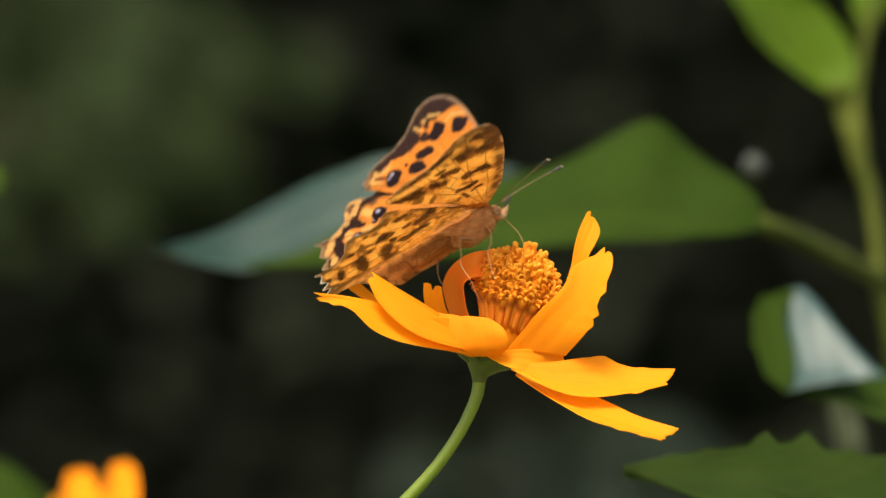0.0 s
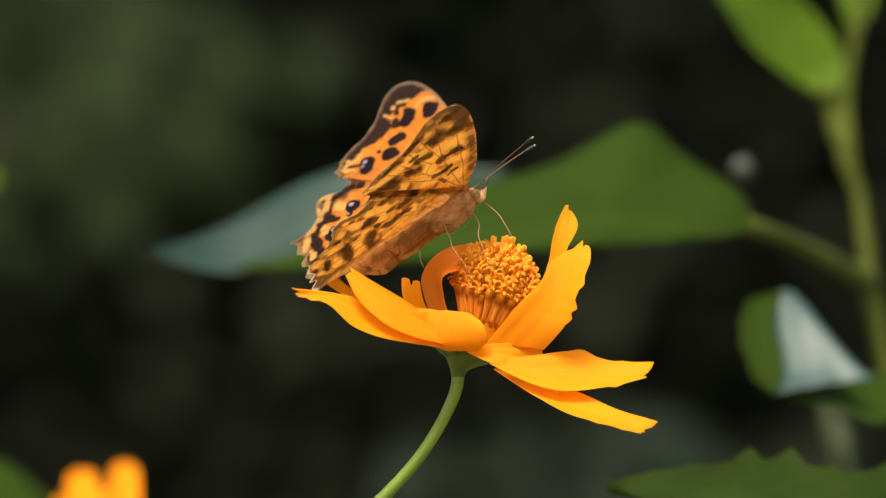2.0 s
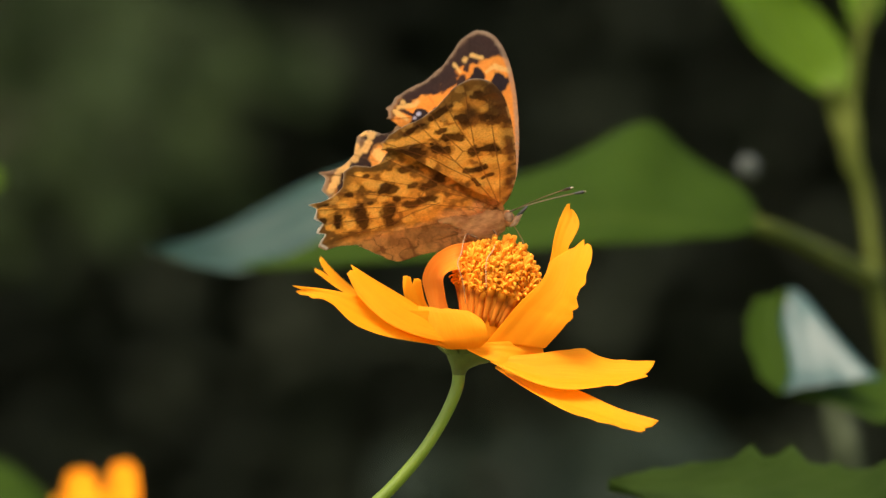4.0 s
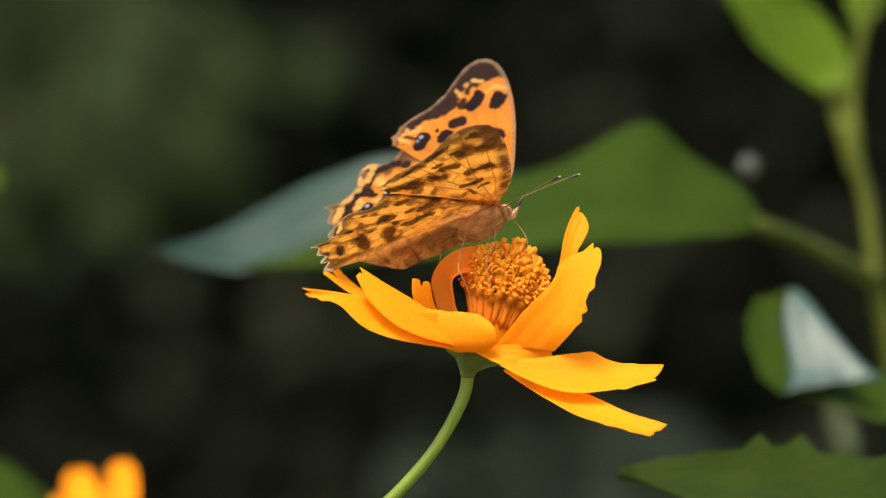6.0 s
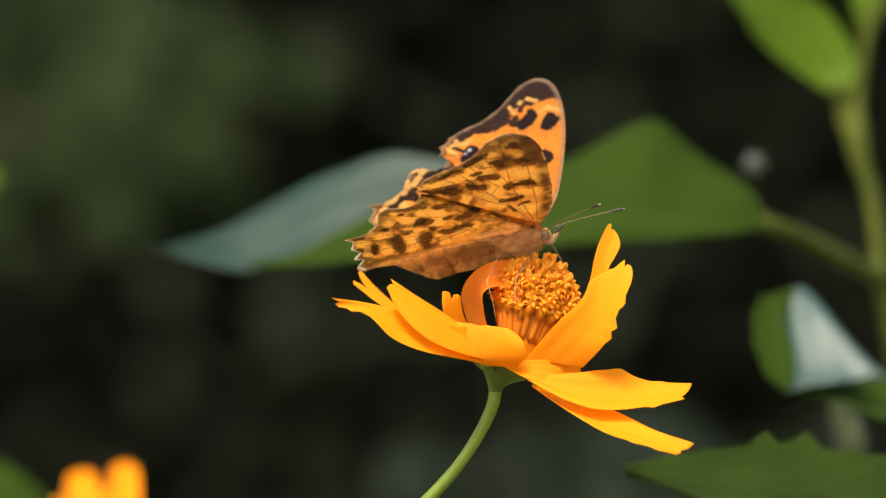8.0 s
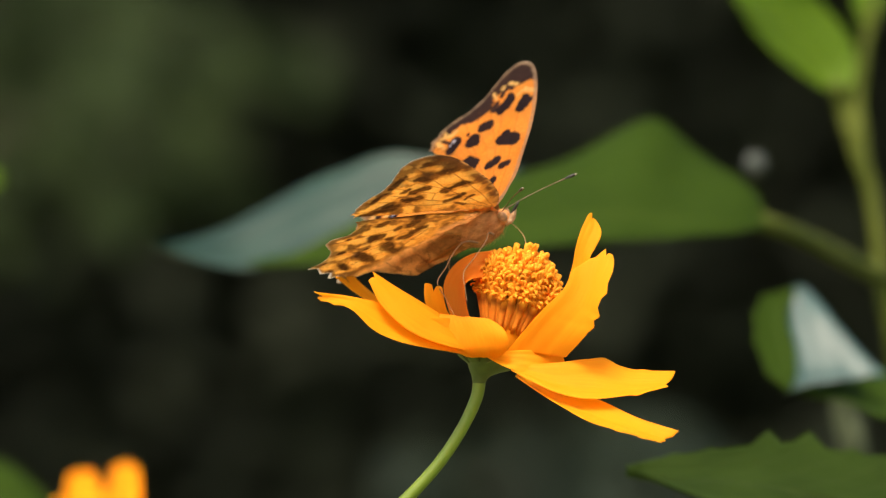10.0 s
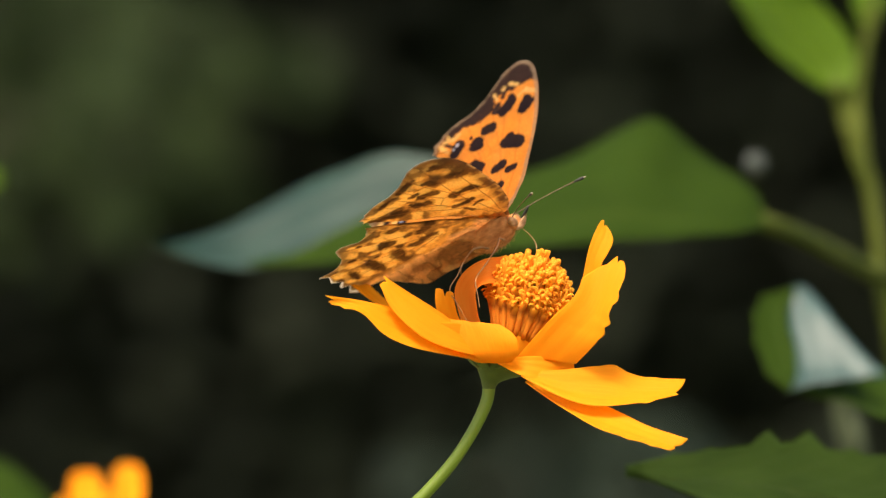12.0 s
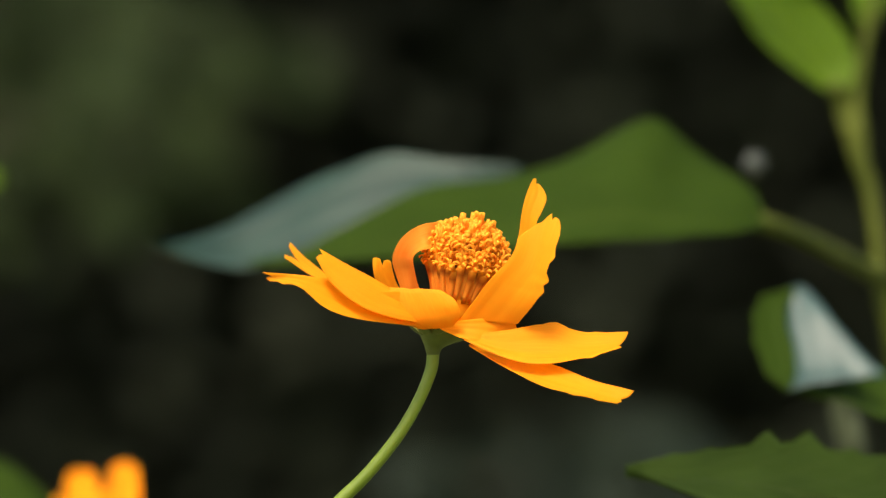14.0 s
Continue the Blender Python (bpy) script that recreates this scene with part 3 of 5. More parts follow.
def build_flower():
    flower = tagged(holder("cosmos_flower"), "orange cosmos bloom with raised petals and a yellow centre", "flower", "cosmos flowers")
    petals = [
        # low petal reaching out, its tip split
        ([(-0.3, -6.0, 0.9), (-7.5, -11.0, 1.3), (-16.1, -13.5, 3.1), (-22.8, -14.5, 7.7), (-27.9, -14.0, 8.5)], [(-1.2, -6.0, 3.8), (-7.5, -9.0, 6.0), (-15.1, -10.0, 8.1), (-21.8, -12.0, 9.4), (-28.6, -15.0, 9.9)],
         ((0, 0.975), (0.2, 1.0), (0.4, 0.965), (0.55, 0.945), (0.75, 0.985), (1, 1)), 0.6, M_PETAL),
        # petal behind it
        ([(-3.6, 6.0, 3.8), (-11.3, 10.0, 5.6), (-17.0, 12.0, 7.4), (-21.3, 13.0, 9.5), (-25.8, 13.0, 12.4)], [(-2.7, 10.0, 5.7), (-10.3, 13.0, 7.2), (-16.8, 15.0, 8.6), (-21.3, 15.0, 11.6), (-24.7, 15.0, 15.0)],
         ((0, 0.99), (0.2, 1.0), (0.4, 0.93), (0.5, 0.84), (0.6, 0.91), (0.8, 0.99), (1, 1)), 0.5, M_PETAL),
        # bright petal lit from above
        ([(-1.5, -8.0, 1.2), (-6.5, -11.5, 2.2), (-12.2, -13.5, 4.3), (-17.0, -13.5, 8.1), (-19.7, -13.0, 12.3)], [(-0.3, -4.0, 3.8), (-5.4, -6.0, 6.0), (-11.3, -8.0, 9.5), (-16.1, -10.0, 12.1), (-19.1, -11.0, 13.8)],
         ((0, 1), (0.3, 0.99), (0.5, 0.95), (0.75, 0.99), (1, 1)), -0.6, M_PETAL),
        # short petal between
        ([(-7.1, -3.0, 4.3), (-9.4, -5.0, 7.7), (-10.2, -6.0, 10.0), (-10.3, -6.0, 12.4)], [(-4.4, -2.0, 5.1), (-6.2, -4.0, 7.9), (-6.9, -5.0, 10.0), (-7.3, -6.0, 12.1)],
         ((0, 0.98), (0.2, 1.0), (0.42, 0.97), (0.52, 0.80), (0.62, 0.93), (0.85, 0.97), (1, 0.93)), 0.3, M_PETAL),
        # petal rolled over towards the centre
        ([(-5.0, 3.0, 5.3), (-6.3, 4.0, 9.1), (-6.9, 3.0, 12.4), (-5.5, 0.0, 15.6), (-2.2, -3.0, 17.8), (2.3, -2.0, 18.5)], [(-1.9, -3.0, 5.7), (-3.0, -4.0, 8.7), (-3.6, -6.0, 11.8), (-2.7, -7.0, 13.2), (-1.0, -6.0, 13.8), (1.5, -3.0, 13.3)],
         ((0, 1), (0.5, 0.97), (1, 1)), 1.0, M_PETAL_CURL),
        # front petal, coming towards the lens
        ([(-2.6, -7.5, 0.3), (-5.0, -8.6, 1.3), (-6.6, -8.8, 3.2), (-7.4, -8.6, 5.3), (-7.6, -8.0, 7.4)], [(3.2, -7.5, 0.8), (4.3, -9.6, 2.2), (4.2, -10.2, 3.8), (3.2, -9.8, 5.6), (0.6, -9.0, 7.2)],
         ((0, 1), (0.15, 0.985), (0.3, 0.99), (0.45, 0.96), (0.6, 0.985), (0.8, 0.97), (1, 0.96)), 0.12, M_PETAL),
        # broad low lobe beside it
        ([(-2.2, -8.3, 0.7), (-5.6, -9.9, 1.1), (-9.2, -10.8, 1.9), (-12.4, -10.8, 3.2)], [(-5.2, -8.1, 6.7), (-7.4, -9.4, 6.7), (-9.8, -10.4, 6.5), (-12.6, -10.8, 5.6)],
         ((0, 0.86), (0.25, 0.97), (0.5, 1.0), (0.8, 0.97), (1, 0.9)), 0.5, M_PETAL),
        # tall petal with a deeply cut tip
        ([(4.2, -6.0, 1.7), (9.0, -9.0, 8.1), (13.4, -10.0, 13.3), (14.3, -9.0, 19.1), (15.5, -7.0, 27.3)], [(14.1, -8.0, 1.2), (17.6, -12.0, 5.8), (18.9, -13.0, 10.0), (21.0, -12.0, 15.8), (23.3, -9.0, 22.7)],
         ((0, 0.60), (0.1, 0.655), (0.2, 0.695), (0.3, 0.735), (0.38, 0.762), (0.5, 0.79), (0.6, 0.835), (0.68, 0.865), (0.72, 0.825), (0.76, 0.85), (0.86, 0.85), (0.94, 0.82), (1, 0.76)), 1.0, M_PETAL),
        # short petal folded under it
        ([(1.1, -5.0, 1.1), (6.0, -7.0, 1.9), (10.5, -6.5, 2.0), (15.0, -5.0, 1.2)], [(1.0, -5.0, 0.3), (4.0, -8.2, -1.0), (7.4, -8.4, -2.0), (12.0, -6.0, -3.0)],
         ((0, 0.9), (0.2, 0.97), (0.5, 1.0), (0.8, 0.96), (1, 0.86)), 0.4, M_PETAL),
        # spreading petal with two teeth
        ([(5.6, -7.2, -0.6), (12.4, -8.0, 0.2), (19.2, -7.0, 1.1), (26.0, -6.0, -0.3), (32.7, -6.0, -0.1)], [(5.0, -8.4, -1.5), (12.0, -11.6, -4.4), (18.2, -12.5, -5.4), (25.1, -13.0, -4.4), (31.7, -12.0, -2.5)],
         ((0, 1), (0.2, 0.99), (0.5, 0.95), (0.7, 0.975), (1, 0.985)), 1.0, M_PETAL),
        # lowest petal, narrow and hanging
        ([(6.4, 0.0, -2.2), (13.1, -6.0, -4.0), (20.2, -10.0, -5.7), (26.8, -13.0, -8.2), (33.4, -15.0, -10.0)], [(5.9, -1.0, -2.4), (11.1, -10.0, -5.6), (18.2, -15.0, -9.1), (24.8, -18.0, -10.6), (30.6, -18.0, -11.9)],
         ((0, 1), (0.3, 0.99), (0.45, 0.965), (0.6, 0.985), (0.8, 0.97), (1, 1)), 0.8, M_PETAL),
    ]
    for k, (a, b, tip, bulge, mat) in enumerate(petals):
        bm = bmesh.new()
        sheet(bm, vectors(a), vectors(b), 56, 40, bulge * 0.001, tip, 0.00035, 0.00009, seed=40 + k, teeth=EDGES.get(k, ()))
        if k == 7:  # the leaning lobe of the cut tip
            sheet(bm, vectors([(13.9, -7.6, 14.0), (14.4, -8.0, 16.8), (14.7, -8.2, 19.4), (15.3, -8.0, 22.2), (16.1, -7.6, 24.4), (16.9, -7.3, 25.9)]), vectors([(17.5, -8.4, 13.6), (17.2, -8.8, 16.4), (17.3, -9.0, 18.4), (18.1, -8.8, 20.0), (18.9, -8.2, 22.2), (18.3, -7.6, 24.6)]),
                  30, 20, 0.0004, ((0, 0.95), (0.14, 1.0), (0.24, 1.0), (0.32, 0.90), (0.42, 0.955), (0.7, 0.96), (0.9, 0.93), (1, 0.86)), 0.00035, 0.0001, seed=58)
        part("petal", bm, mat, flower, "deep orange petal curled over the centre" if mat is M_PETAL_CURL else "")
    # green cup and its bracts
    bm = bmesh.new()
    tube(bm, vectors([(-0.2, 0.0, -5.3), (-0.1, 0.0, -2.9), (0.4, 0.0, -1.0), (1.1, 0.0, 0.5), (1.7, 0.0, 1.6)]), [0.0007, 0.0015, 0.0033, 0.0046, 0.0042], 20, 20)
    part("calyx", bm, M_CALYX, flower, "green cup under the petals")
    for k in range(8):
        a = k * math.pi / 4 + 0.3
        c, s = math.cos(a), math.sin(a)
        bm = bmesh.new()
        root, out = Vector((0.2 + 2.4 * c, 2.4 * s, -0.8)), Vector((0.8 + 6.2 * c, 6.2 * s, 1.0 - 1.2 * c))
        side = Vector((-s, c, 0))
        sheet(bm, [(root - side * 0.9) * 0.001, (root.lerp(out, 0.5) - side * 1.0 + Vector((0, 0, -0.3))) * 0.001, (out - side * 0.08) * 0.001],
              [(root + side * 0.9) * 0.001, (root.lerp(out, 0.5) + side * 1.0 + Vector((0, 0, -0.3))) * 0.001, (out + side * 0.08) * 0.001], 8, 4, 0.0002, thick=0.0003)
        part("bract", bm, M_CALYX, flower)
    bm = bmesh.new()
    tube(bm, vectors([(-0.1, 0.0, -3.5), (-0.5, 0.0, -6.7), (-2.4, 0.0, -11.5), (-5.3, 0.0, -16.7), (-8.7, 0.0, -21.3), (-12.3, 0.0, -25.4), (-15.7, 0.0, -28.7), (-19.9, 0.0, -33.5), (-23.7, 0.0, -40.7), (-26.1, 0.0, -54.0),
                      (-28.0, 0.0, -97.1), (-29.3, 0.0, -231.0), (-29.9, 0.0, -470.2), (-30.4, 0.0, -790.7)]), [0.0011, 0.00106, 0.00100, 0.00101, 0.00104, 0.00108, 0.00114, 0.0015, 0.0016, 0.0017, 0.0019, 0.0022, 0.0025, 0.003], 14, 110)
    part("stem", bm, M_STEM, flower, "slender curved green stalk")
    # centre: a fan of tube florets on a small receptacle
    foot = Vector((3.4, -2.0, 2.8)) * 0.001
    axis = Vector((6.7, -1.0, 17.7)) * 0.001 - foot
    lean = axis.to_track_quat("Z", "Y").to_matrix().to_4x4()
    bm = bmesh.new()
    tube(bm, vectors([(0, 0, -1), (0, 0, 3), (0, 0, 7), (0, 0, 10.5), (0, 0, 12.5)]), [0.0037, 0.0041, 0.0046, 0.0050, 0.0044, 0.0018], 28, 16)
    disc = part("disc", bm, M_PETAL, flower, "raised centre of yellow tube florets with brown anthers")
    disc.matrix_basis = Matrix.Translation(foot) @ lean
    kinds = []
    for k in range(8):
        rng = random.Random(60 + k)
        long = k > 5
        bm = bmesh.new()
        bend = rng.uniform(-0.7, 0.7)
        tube(bm, vectors([(0, 0, 0), (0, 0, 5), (bend * 0.4, 0, 8.4), (bend * 0.6, 0, 10.2)]), [0.00030, 0.00036, 0.00048, 0.00062, 0.0005], 7, 7)
        first = rng.uniform(0, 1.2)
        for lobe in range(5):  # short lobes rolled outwards
            a = first + lobe * 1.2566 + rng.uniform(-0.2, 0.2)
            c, sn, h = math.cos(a), math.sin(a), rng.uniform(0.3, 0.8)
            tube(bm, vectors([(bend * 0.6 + 0.35 * c, 0.35 * sn, 9.9), (bend * 0.6 + 0.6 * c, 0.6 * sn, 10.3 + h), (bend * 0.6 + 1.05 * c, 1.05 * sn, 10.2 + h), (bend * 0.6 + 1.15 * c, 1.15 * sn, 9.7 + h)]), [0.00026, 0.00026, 0.0002, 0.0001], 5, 5)
        for sgn in (-1, 1):  # the style's two curled arms
            a = rng.uniform(0, 3.14)
            cx, cy = math.cos(a) * sgn, math.sin(a) * sgn
            h = rng.uniform(1.6, 2.8) if long else rng.uniform(0.8, 1.6)
            turn = 1.1 if long else 0.6
            slim = 0.55 if long else 0.9
            tube(bm, vectors([(bend * 0.6, 0, 10.0), (bend * 0.6 + 0.25 * cx, 0.25 * cy, 10.4 + h), (bend * 0.6 + 0.9 * turn * cx, 0.9 * turn * cy, 10.8 + h), (bend * 0.6 + 1.2 * turn * cx, 1.2 * turn * cy, 10.1 + h)]),
                 [0.00034 * slim, 0.0003 * slim, 0.00026 * slim, 0.00014 * slim], 5, 7)
        me = bpy.data.meshes.new("floret")
        bm.to_mesh(me)
        bm.free()
        for p in me.polygons:
            p.use_smooth = True
        me.materials.append(M_FLORET)
        kinds.append(me)
    rng = random.Random(7)
    count = 170
    for i in range(count):
        q = math.sqrt((i + 0.5) / count)
        a = i * 2.39996
        lean_out = 2.0 * q + rng.uniform(-0.09, 0.09)
        lo = Vector((4.0 * q * math.cos(a), 4.0 * q * math.sin(a), 4.2 - 2.4 * q)) * 0.001
        r = 6.5 * min(1.0, math.sin(min(lean_out, 1.5)) + 0.03) + rng.uniform(-0.4, 0.5)
        hi = Vector((r * math.cos(a), r * math.sin(a), 11.4 + 5.6 * math.cos(lean_out) + rng.uniform(-1.1, 0.6))) * 0.001
        d = hi - lo
        ob = new("floret", kinds[6 + rng.randrange(2) if q > 0.7 and rng.random() < 0.4 else rng.randrange(6)])
        ob.parent = disc
        k = d.length / 0.012
        ob.matrix_basis = Matrix.Translation(lo) @ d.to_track_quat("Z", "Y").to_matrix().to_4x4() @ Matrix.Rotation(rng.uniform(0, 6.28), 4, "Z") @ Matrix.Diagonal((1.3, 1.3, k, 1))
    return flower


# ---- the butterfly (millimetres; x forward, z up, wings shut upright) ----
FORE = [(0.6, 0.3), (2.6, 2.5), (4.5, 6.8), (5.9, 12.8), (6.9, 19.5), (7.1, 25.0), (6.4, 28.8), (5.0, 31.0), (3.0, 32.0), (1.0, 31.7), (-1.1, 30.5), (-3.1, 28.8), (-5.8, 27.0), (-8.6, 26.0), (-11.0, 25.5), (-13.4, 24.6),
        (-14.9, 23.2), (-15.2, 22.0), (-14.4, 20.8), (-11.8, 17.0), (-7.4, 11.0), (-3.6, 5.0), (-1.0, 0.3)]
HIND = [(0.6, 1.6), (-4.6, 7.9), (-8.4, 13.2), (-11.6, 17.9), (-14.6, 21.4), (-15.6, 20.6), (-16.6, 18.9), (-18.7, 18.5), (-21.7, 19.5), (-23.2, 18.6), (-24.0, 16.6), (-25.2, 14.5), (-27.6, 13.2), (-30.9, 12.9),
        (-29.9, 11.4), (-30.6, 9.4), (-29.7, 7.6), (-31.1, 5.8), (-29.9, 4.8), (-31.2, 2.9), (-30.3, 1.6), (-26.0, 1.0), (-24.3, -0.5), (-22.2, -2.0), (-20.6, -3.4), (-18.7, -4.2), (-15.2, -4.0), (-10.0, -4.1), (-4.5, -3.6), (0.2, -1.6)]
def left_shape(u, v, fore):
    """The other pair: a longer forewing tip, and a hindwing drawn up a little further under it."""
    if fore:
        return u, v + 0.2 * np.clip(v - 22, 0, 99)
    c, sn = math.cos(radians(-5.6)) * 0.97, math.sin(radians(-5.6)) * 0.97
    return u * c - v * sn, u * sn + v * c


LEFT_FORE = [tuple(float(q) for q in left_shape(a, b, True)) for a, b in FORE]
LEFT_HIND = [tuple(float(q) for q in left_shape(a, b, False)) for a, b in HIND]
LATTICE = np.random.default_rng(3).random((64, 64))


def grainy(u, v, size):
    """Smooth value noise from 0 to 1 with cells of the given size."""
    x, y = u / size + 200.5, v / size + 200.5
    i, j = np.floor(x).astype(int), np.floor(y).astype(int)
    fx, fy = x - i, y - j
    fx, fy = fx * fx * (3 - 2 * fx), fy * fy * (3 - 2 * fy)
    g = lambda a, b: LATTICE[a % 64, b % 64]
    return (g(i, j) * (1 - fx) + g(i + 1, j) * fx) * (1 - fy) + (g(i, j + 1) * (1 - fx) + g(i + 1, j + 1) * fx) * fy


def line_gap(u, v, pts):
    """Distance to a broken line."""
    best = np.full_like(u, 99.0)
    for (a, b), (c, d) in zip(pts, pts[1:]):
        t = np.clip(((u - a) * (c - a) + (v - b) * (d - b)) / ((c - a) ** 2 + (d - b) ** 2), 0, 1)
        best = np.minimum(best, np.hypot(u - a - t * (c - a), v - b - t * (d - b)))
    return best


def lay(col, m, paint):
    return col + (np.array(paint) - col) * m[:, None]


FORE_VEINS = [[(0, 0), (2.0, 8), (3.0, 16), (4.4, 26)], [(0, 0), (-0.4, 8), (-0.6, 15), (0.5, 24), (1.5, 31)], [(-0.5, 14.8), (-2.6, 15.6), (-4.4, 13.8)], [(0, 0), (-2.4, 8), (-4.4, 13.8), (-8, 25)],
              [(-0.6, 15), (-2.0, 22), (-2.6, 29)], [(-2.6, 15.6), (-4.6, 21), (-5.4, 27)], [(-4.4, 13.8), (-8.6, 20), (-11.6, 25.4)], [(-2.4, 8), (-8, 16), (-14.6, 23.4)]]
HIND_VEINS = [[(0, 0), (-7, 8.0), (-14, 16.5), (-18, 21.5)], [(-3, 3.4), (-11, 9.8), (-17, 13.6), (-23.5, 18)], [(-11, 9.8), (-12.6, 7.4), (-11.6, 5.6)], [(-12.6, 7.4), (-20, 11.4), (-28.5, 15.5)],
              [(0, 0), (-11.6, 5.6), (-20, 8), (-29.5, 11)], [(-11.6, 5.6), (-20, 5.4), (-30, 7.6)], [(0, -0.5), (-10, 0.5), (-18, 1.2), (-27, 4.2)], [(0, -1), (-8, -2.2), (-18, -2.6)]]


# wing marks: strokes from one place to another with a half width, in millimetres on the wing
FORE_UNDER_DARK = [(-1.0, 15.1, 2.4, 14.4, 0.77), (-3.0, 10.8, -0.4, 10.4, 0.57), (-4.3, 20.1, -2.4, 19.0, 0.67), (-6.4, 17.9, -5.1, 16.8, 0.86), (-7.1, 19.5, -7.1, 19.5, 0.29), (-12.1, 20.0, -9.3, 18.3, 0.96),
                   (-15.2, 20.7, -12.4, 19.9, 0.67), (3.0, 22.3, 6.1, 20.1, 0.86), (-1.0, 23.4, -0.3, 22.0, 0.77), (-4.3, 21.9, -5.5, 21.8, 0.48), (-7.7, 24.7, -10.5, 23.6, 0.57), (-5.5, 25.8, -1.7, 27.1, 0.57),
                   (2.8, 27.7, 7.4, 24.4, 0.86), (-0.9, 8.1, 0.7, 8.4, 0.29), (-2.6, 8.3, -2.1, 6.6, 0.29)]
FORE_UNDER_LIGHT = [(-1.9, 17.8, -4.6, 13.4, 1.24), (0.6, 19.3, 5.3, 16.7, 1.15), (0.6, 12.2, 3.0, 11.1, 0.77), (-5.0, 10.8, -5.0, 10.8, 0.96), (-9.2, 22.0, -2.7, 21.8, 0.86), (-13.1, 22.0, -10.4, 21.9, 0.77),
                    (-2.0, 24.1, -2.0, 24.1, 1.05), (-0.8, 26.4, -0.8, 26.4, 0.77), (-1.8, 7.5, 1.1, 5.6, 0.86), (-8.1, 15.2, -10.2, 13.9, 0.77), (2.9, 24.0, 2.9, 24.0, 0.57), (3.9, 15.9, 4.2, 14.7, 0.57),
                    (-15.3, 22.2, -15.3, 22.2, 0.67), (-5.0, 23.6, -5.0, 23.6, 0.77), (-2.6, 11.5, -3.6, 9.3, 0.57)]
HIND_UNDER_DARK = [(-11.2, 10.0, -6.1, 12.1, 0.86), (-12.7, 11.3, -12.7, 11.3, 0.77), (-17.9, 12.1, -16.9, 11.5, 0.96), (-18.1, 7.6, -18.6, 4.1, 0.86), (-22.6, 9.3, -23.1, 4.6, 0.77), (-14.7, 6.9, -10.8, 6.9, 0.77),
                   (-23.9, 12.7, -23.9, 12.7, 0.67), (-26.7, 8.3, -27.4, 6.0, 0.57), (-29.7, 8.3, -29.7, 8.3, 0.57), (-14.0, 15.5, -12.5, 15.5, 0.77), (-20.0, 16.1, -20.0, 16.1, 0.48),
                   (-16.3, 9.0, -16.3, 9.0, 0.57), (-28.0, 12.0, -28.0, 12.0, 0.57), (-20.7, 9.5, -20.7, 9.5, 0.48)]
HIND_UNDER_LIGHT = [(-15.4, 14.7, -13.5, 11.9, 1.15), (-15.7, 10.4, -14.7, 9.8, 0.86), (-20.0, 14.5, -18.9, 13.3, 1.05), (-20.1, 11.2, -20.1, 11.2, 0.57), (-21.1, 16.9, -21.1, 16.9, 0.48), (-17.0, 15.4, -17.0, 15.4, 0.77),
                    (-22.6, 14.3, -22.6, 14.3, 0.67), (-25.1, 10.6, -25.1, 10.6, 0.77), (-25.3, 6.6, -25.3, 5.5, 0.77), (-28.4, 10.4, -28.4, 10.4, 0.77), (-28.2, 6.0, -28.2, 6.0, 0.57), (-20.3, 7.6, -20.0, 6.1, 1.15),
                    (-21.5, 3.7, -21.5, 3.7, 0.77), (-15.7, 6.2, -15.7, 6.2, 0.67), (-9.6, 6.4, -12.5, 4.9, 0.77), (-15.4, 3.6, -15.4, 3.6, 0.67), (-18.6, 9.8, -18.6, 9.8, 0.57), (-28.5, 0.9, -26.4, 1.3, 0.38),
                    (-11.8, 8.5, -11.8, 8.5, 0.48)]
FORE_TOP_SPOTS = [(-6.7, 14.2, -5.3, 13.1, 1.02), (-1.7, 11.0, -0.2, 11.4, 0.71), (1.1, 9.5, 2.2, 9.6, 0.56), (-1.2, 6.0, -0.6, 6.9, 0.56), (0.6, 15.9, 3.1, 15.0, 1.02), (1.2, 17.0, 1.2, 17.0, 0.71), (0.1, 23.9, 1.2, 25.0, 1.02),
                  (1.4, 26.4, 1.4, 26.4, 0.60), (4.2, 22.3, 4.7, 23.4, 1.08), (-3.7, 21.3, -2.7, 21.2, 0.86), (-6.0, 19.2, -5.5, 18.5, 0.96), (-7.0, 21.0, -7.0, 21.0, 0.31), (-10.4, 19.7, -9.9, 20.4, 1.11)]
FORE_TOP_BAND = [(2.7, 29.7, 6.2, 29.3, 0.86), (3.9, 31.9, 5.2, 32.0, 0.57), (0.9, 29.1, 1.7, 30.2, 0.48), (-1.3, 25.6, -1.9, 24.8, 0.67), (-3.1, 25.5, -4.7, 24.8, 0.77), (-5.9, 25.0, -8.3, 25.0, 0.67),
                 (-9.4, 24.9, -10.6, 24.5, 0.57), (-11.3, 24.4, -12.6, 24.0, 0.38), (-0.4, 27.2, 0.1, 28.5, 0.48), (-11.4, 21.5, -12.7, 22.8, 0.29)]
FORE_TOP_PALE = [(-0.4, 29.0, -0.4, 29.0, 0.62), (1.1, 29.6, 2.5, 28.7, 0.38), (4.6, 26.3, 6.5, 24.9, 0.43), (-2.2, 28.6, -1.5, 26.9, 0.38), (-13.0, 23.3, -10.2, 22.9, 0.48), (-13.8, 22.8, -12.1, 20.6, 0.38),
                 (-9.8, 23.3, -9.8, 23.3, 0.48), (-12.2, 24.0, -12.2, 24.0, 0.48), (3.8, 26.2, 3.0, 25.7, 0.38)]
